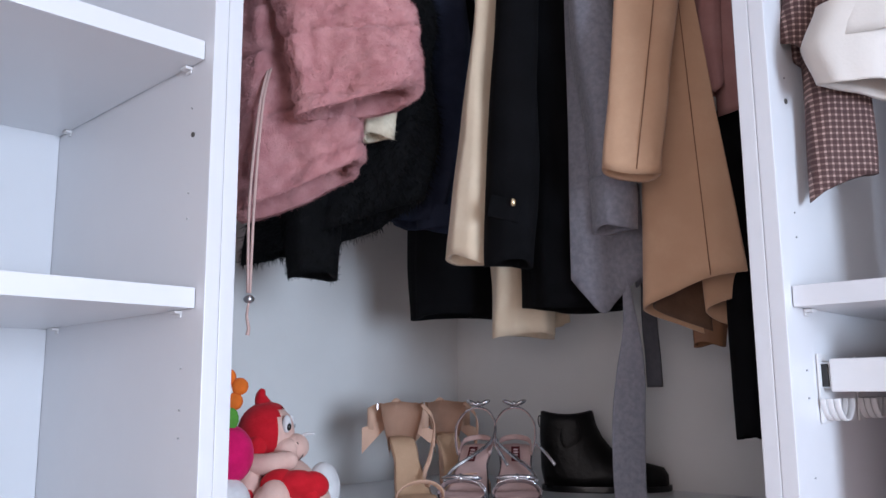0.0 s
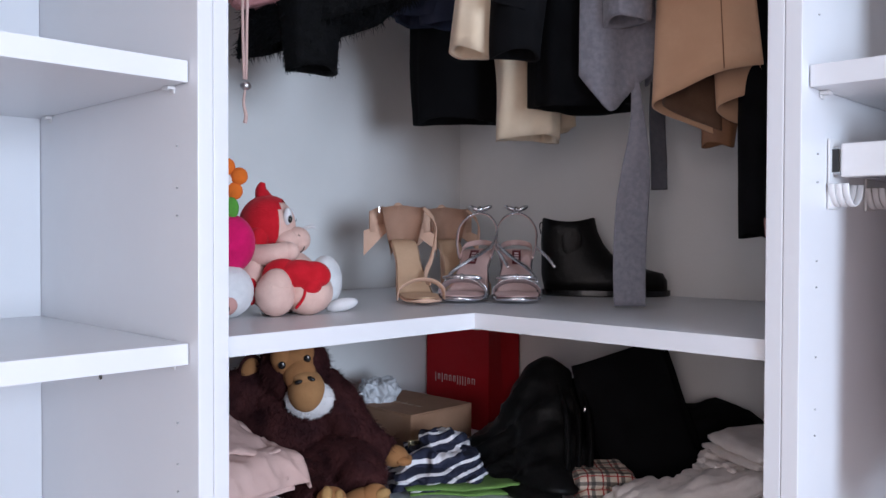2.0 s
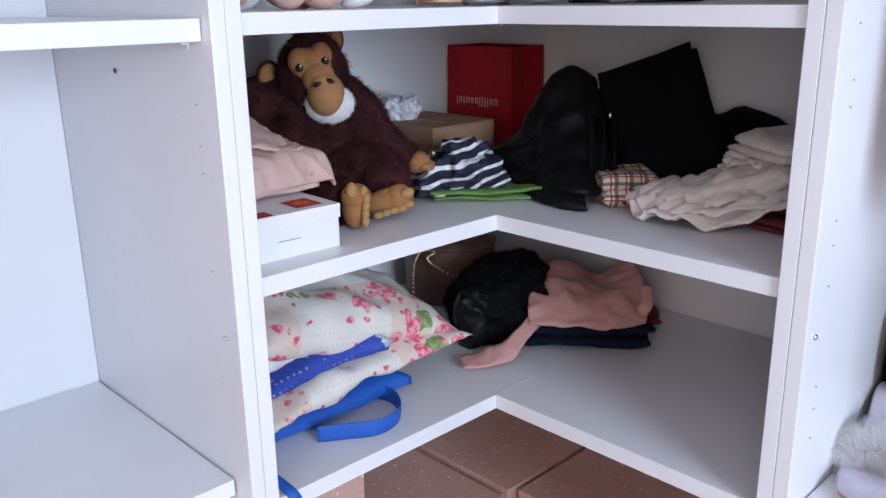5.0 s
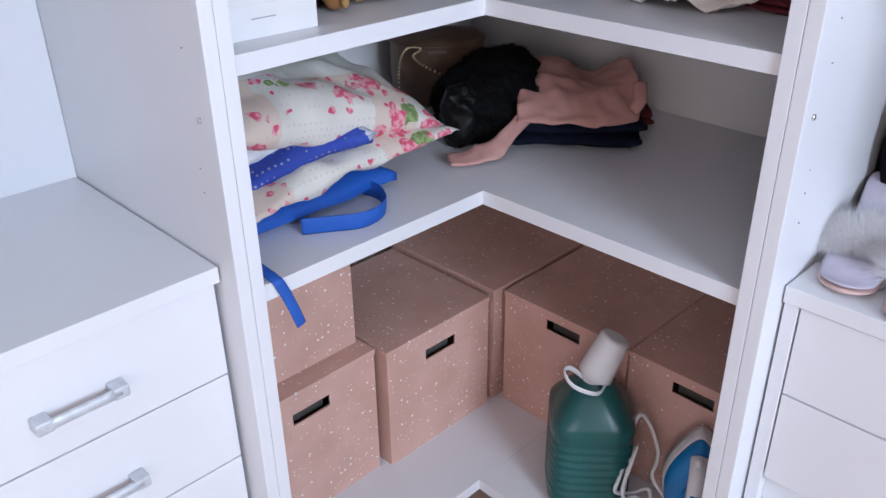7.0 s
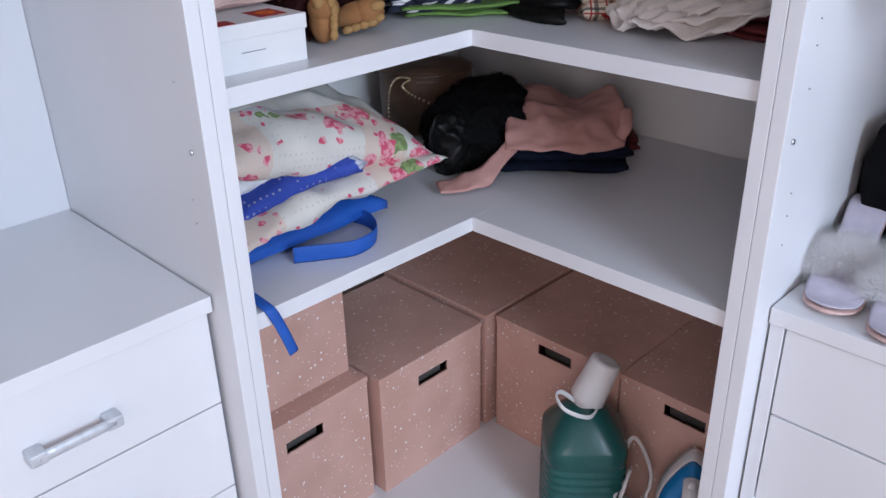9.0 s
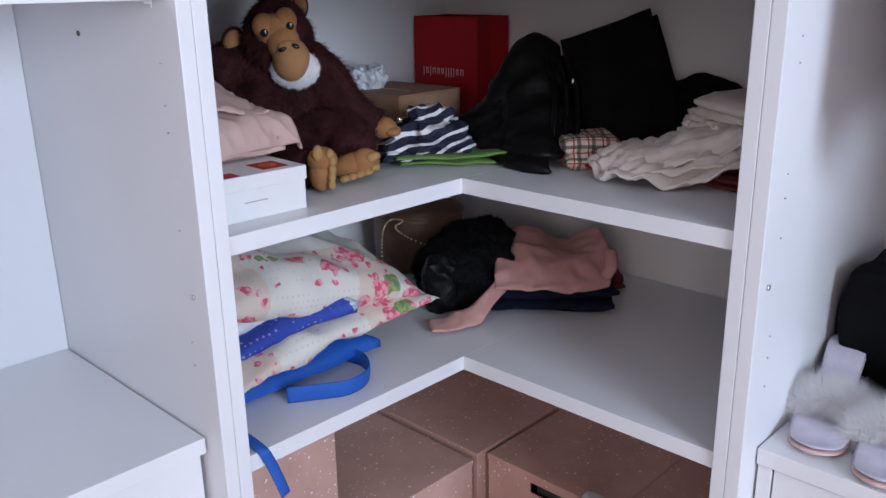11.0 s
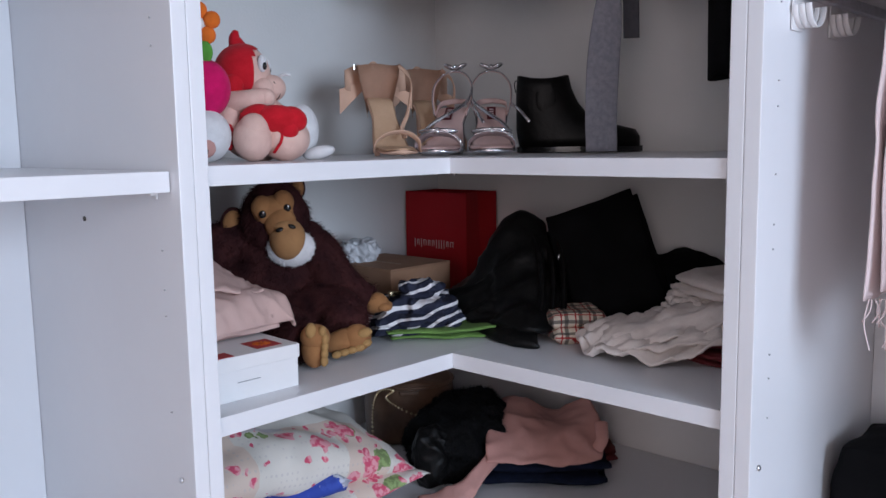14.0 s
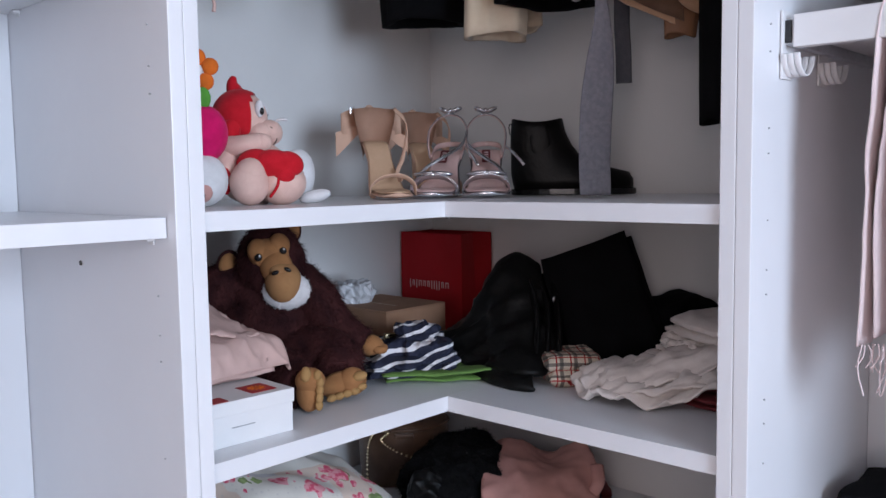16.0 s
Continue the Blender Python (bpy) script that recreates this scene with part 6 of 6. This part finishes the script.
part("cuff", hang_xy([(2.015, 1.132, -0.49, 0.058, 0.030), (1.965, 1.118, -0.495, 0.066, 0.030), (1.912, 1.124, -0.495, 0.056, 0.026)], seed=34, folds=3, amp=0.09, slant=-0.16, soft=0.008), IVORY, c)
c = thing("white_trousers", IDENT, "off-white trousers hanging over the shelf", "trousers")
part("leg", hang_xy([(2.452, 1.32, -0.30, 0.02, 0.02), (2.2, 1.24, -0.36, 0.06, 0.05), (1.9, 1.20, -0.38, 0.055, 0.04), (1.705, 1.195, -0.38, 0.05, 0.035)], seed=35, folds=4, amp=0.08), OFF_WHITE, c)

c = thing("fringed_scarf", IDENT, "blush pink scarf with a fringe on the rack", "scarf")
sx, sy = 1.175, -0.448
part("hanging_bar", tube([(sx - 0.004, sy - 0.012, 1.618), (sx - 0.004, -0.14, 1.618)], 0.007, 10), METAL, c, "metal bar of the pull-out rack")
for n, (dx, low, back) in enumerate(((-0.032, 1.212, -0.15), (-0.012, 1.225, -0.17), (0.016, 1.205, -0.16))):
    part("cloth", cloth([[(sx - 0.004 + dx * 0.5, y, 1.628 - 0.004 * n) for y in (sy - 0.016, -0.38, -0.28, back)], [(sx - 0.006 + dx * 0.9, y, 1.58) for y in (sy - 0.018, -0.38, -0.28, back)],
        [(sx - 0.012 + dx, y, 1.42) for y in (sy - 0.020, -0.38, -0.28, back)], [(sx - 0.014 + dx * 1.1, y, low) for y in (sy - 0.016, -0.37, -0.27, back)]], 0.006, 0.007, 9.0, 36 + n, 9, None, None, True, (0, 0, 1)), BLUSH, c)
part("cloth", hang_xy([(1.613, sx + 0.06, sy, 0.045, 0.02), (1.45, sx + 0.05, sy - 0.01, 0.04, 0.02), (1.19, sx + 0.05, sy - 0.008, 0.038, 0.018)], seed=37, folds=5, amp=0.2), BLUSH, c)
bm = bmesh.new()
rnd = random.Random(8)
for k in range(46):
    x, y = sx - 0.045 + 0.0026 * k, sy - 0.008 + rnd.uniform(-0.012, 0.012)
    n = rnd.choice((0.02, 0.028, 0.035, 0.06)) if k < 30 else 0.03
    z = 1.215 if k < 24 else 1.192
    tube([(x, y, z), (x + rnd.uniform(-0.006, 0.006), y, z - n * 0.5), (x + rnd.uniform(-0.01, 0.01), y + rnd.uniform(-0.004, 0.004), z - n)], 0.0009, 5, bm, per=3)
part("fringe", bm, BLUSH, c)

bag2 = thing("black_handbag", pose(RP + 0.158, -0.22, 0.772), "black leather handbag standing on a drawer unit", "handbag")
part("body", heap((0.29, 0.17, 0.215), 61, 0.004, 9, 0.5), BLACK, bag2)
part("ring", tube([(0.0 + 0.022 * math.cos(a) - 0.02, -0.094, 0.155 + 0.022 * math.sin(a)) for a in [0.5236 * i for i in range(12)]], 0.003, 8, closed=True), GOLD, bag2, "gold ring")
part("carry_strap", strap([(-0.10, -0.03, 0.18), (-0.11, -0.06, 0.10), (-0.118, -0.10, 0.03), (-0.10, -0.13, 0.008), (-0.03, -0.13, 0.006)], 0.02, 0.004, (0, 1, 0.3)), LEATHER, bag2)


def slipper(m):
    ob = thing("feather_slipper", m, "pale lilac mule with a white feather strap", "shoe", "feather slippers")
    L, H = 0.225, 0.084
    part("sole", sole_mesh(L, H, 0.078, 0.006), PINK_SOLE, ob, "rose edged sole")
    insole = sole_mesh(L * 0.985, H, 0.076, 0.004)
    bmesh.ops.translate(insole, verts=insole.verts, vec=(0, 0, 0.0065))
    part("insole", insole, LILAC, ob)
    part("heel", tube([(0, -0.014, H - 0.002), (0, -0.01, H * 0.5), (0, -0.01, 0.0)], (0.02, 0.01), 14), LILAC, ob)
    bm = tube([(-0.044, -0.128, 0.014), (-0.038, -0.124, 0.034), (0, -0.120, 0.046), (0.038, -0.124, 0.034), (0.044, -0.128, 0.014)], 0.018, 14, flat=0.5, side=(0, 1, 0.2))
    fur(bm, 11000, 0.030, 0.00032, 0, None, -0.15, 21, 0.9)
    part("feather_strap", bm, FEATHER, ob, "fluffy white feather strap")
    return ob


slipper(pose(1.058, -0.262, 0.772, 0, 0, 9))
slipper(pose(1.156, -0.282, 0.772, 0, 0, 6))
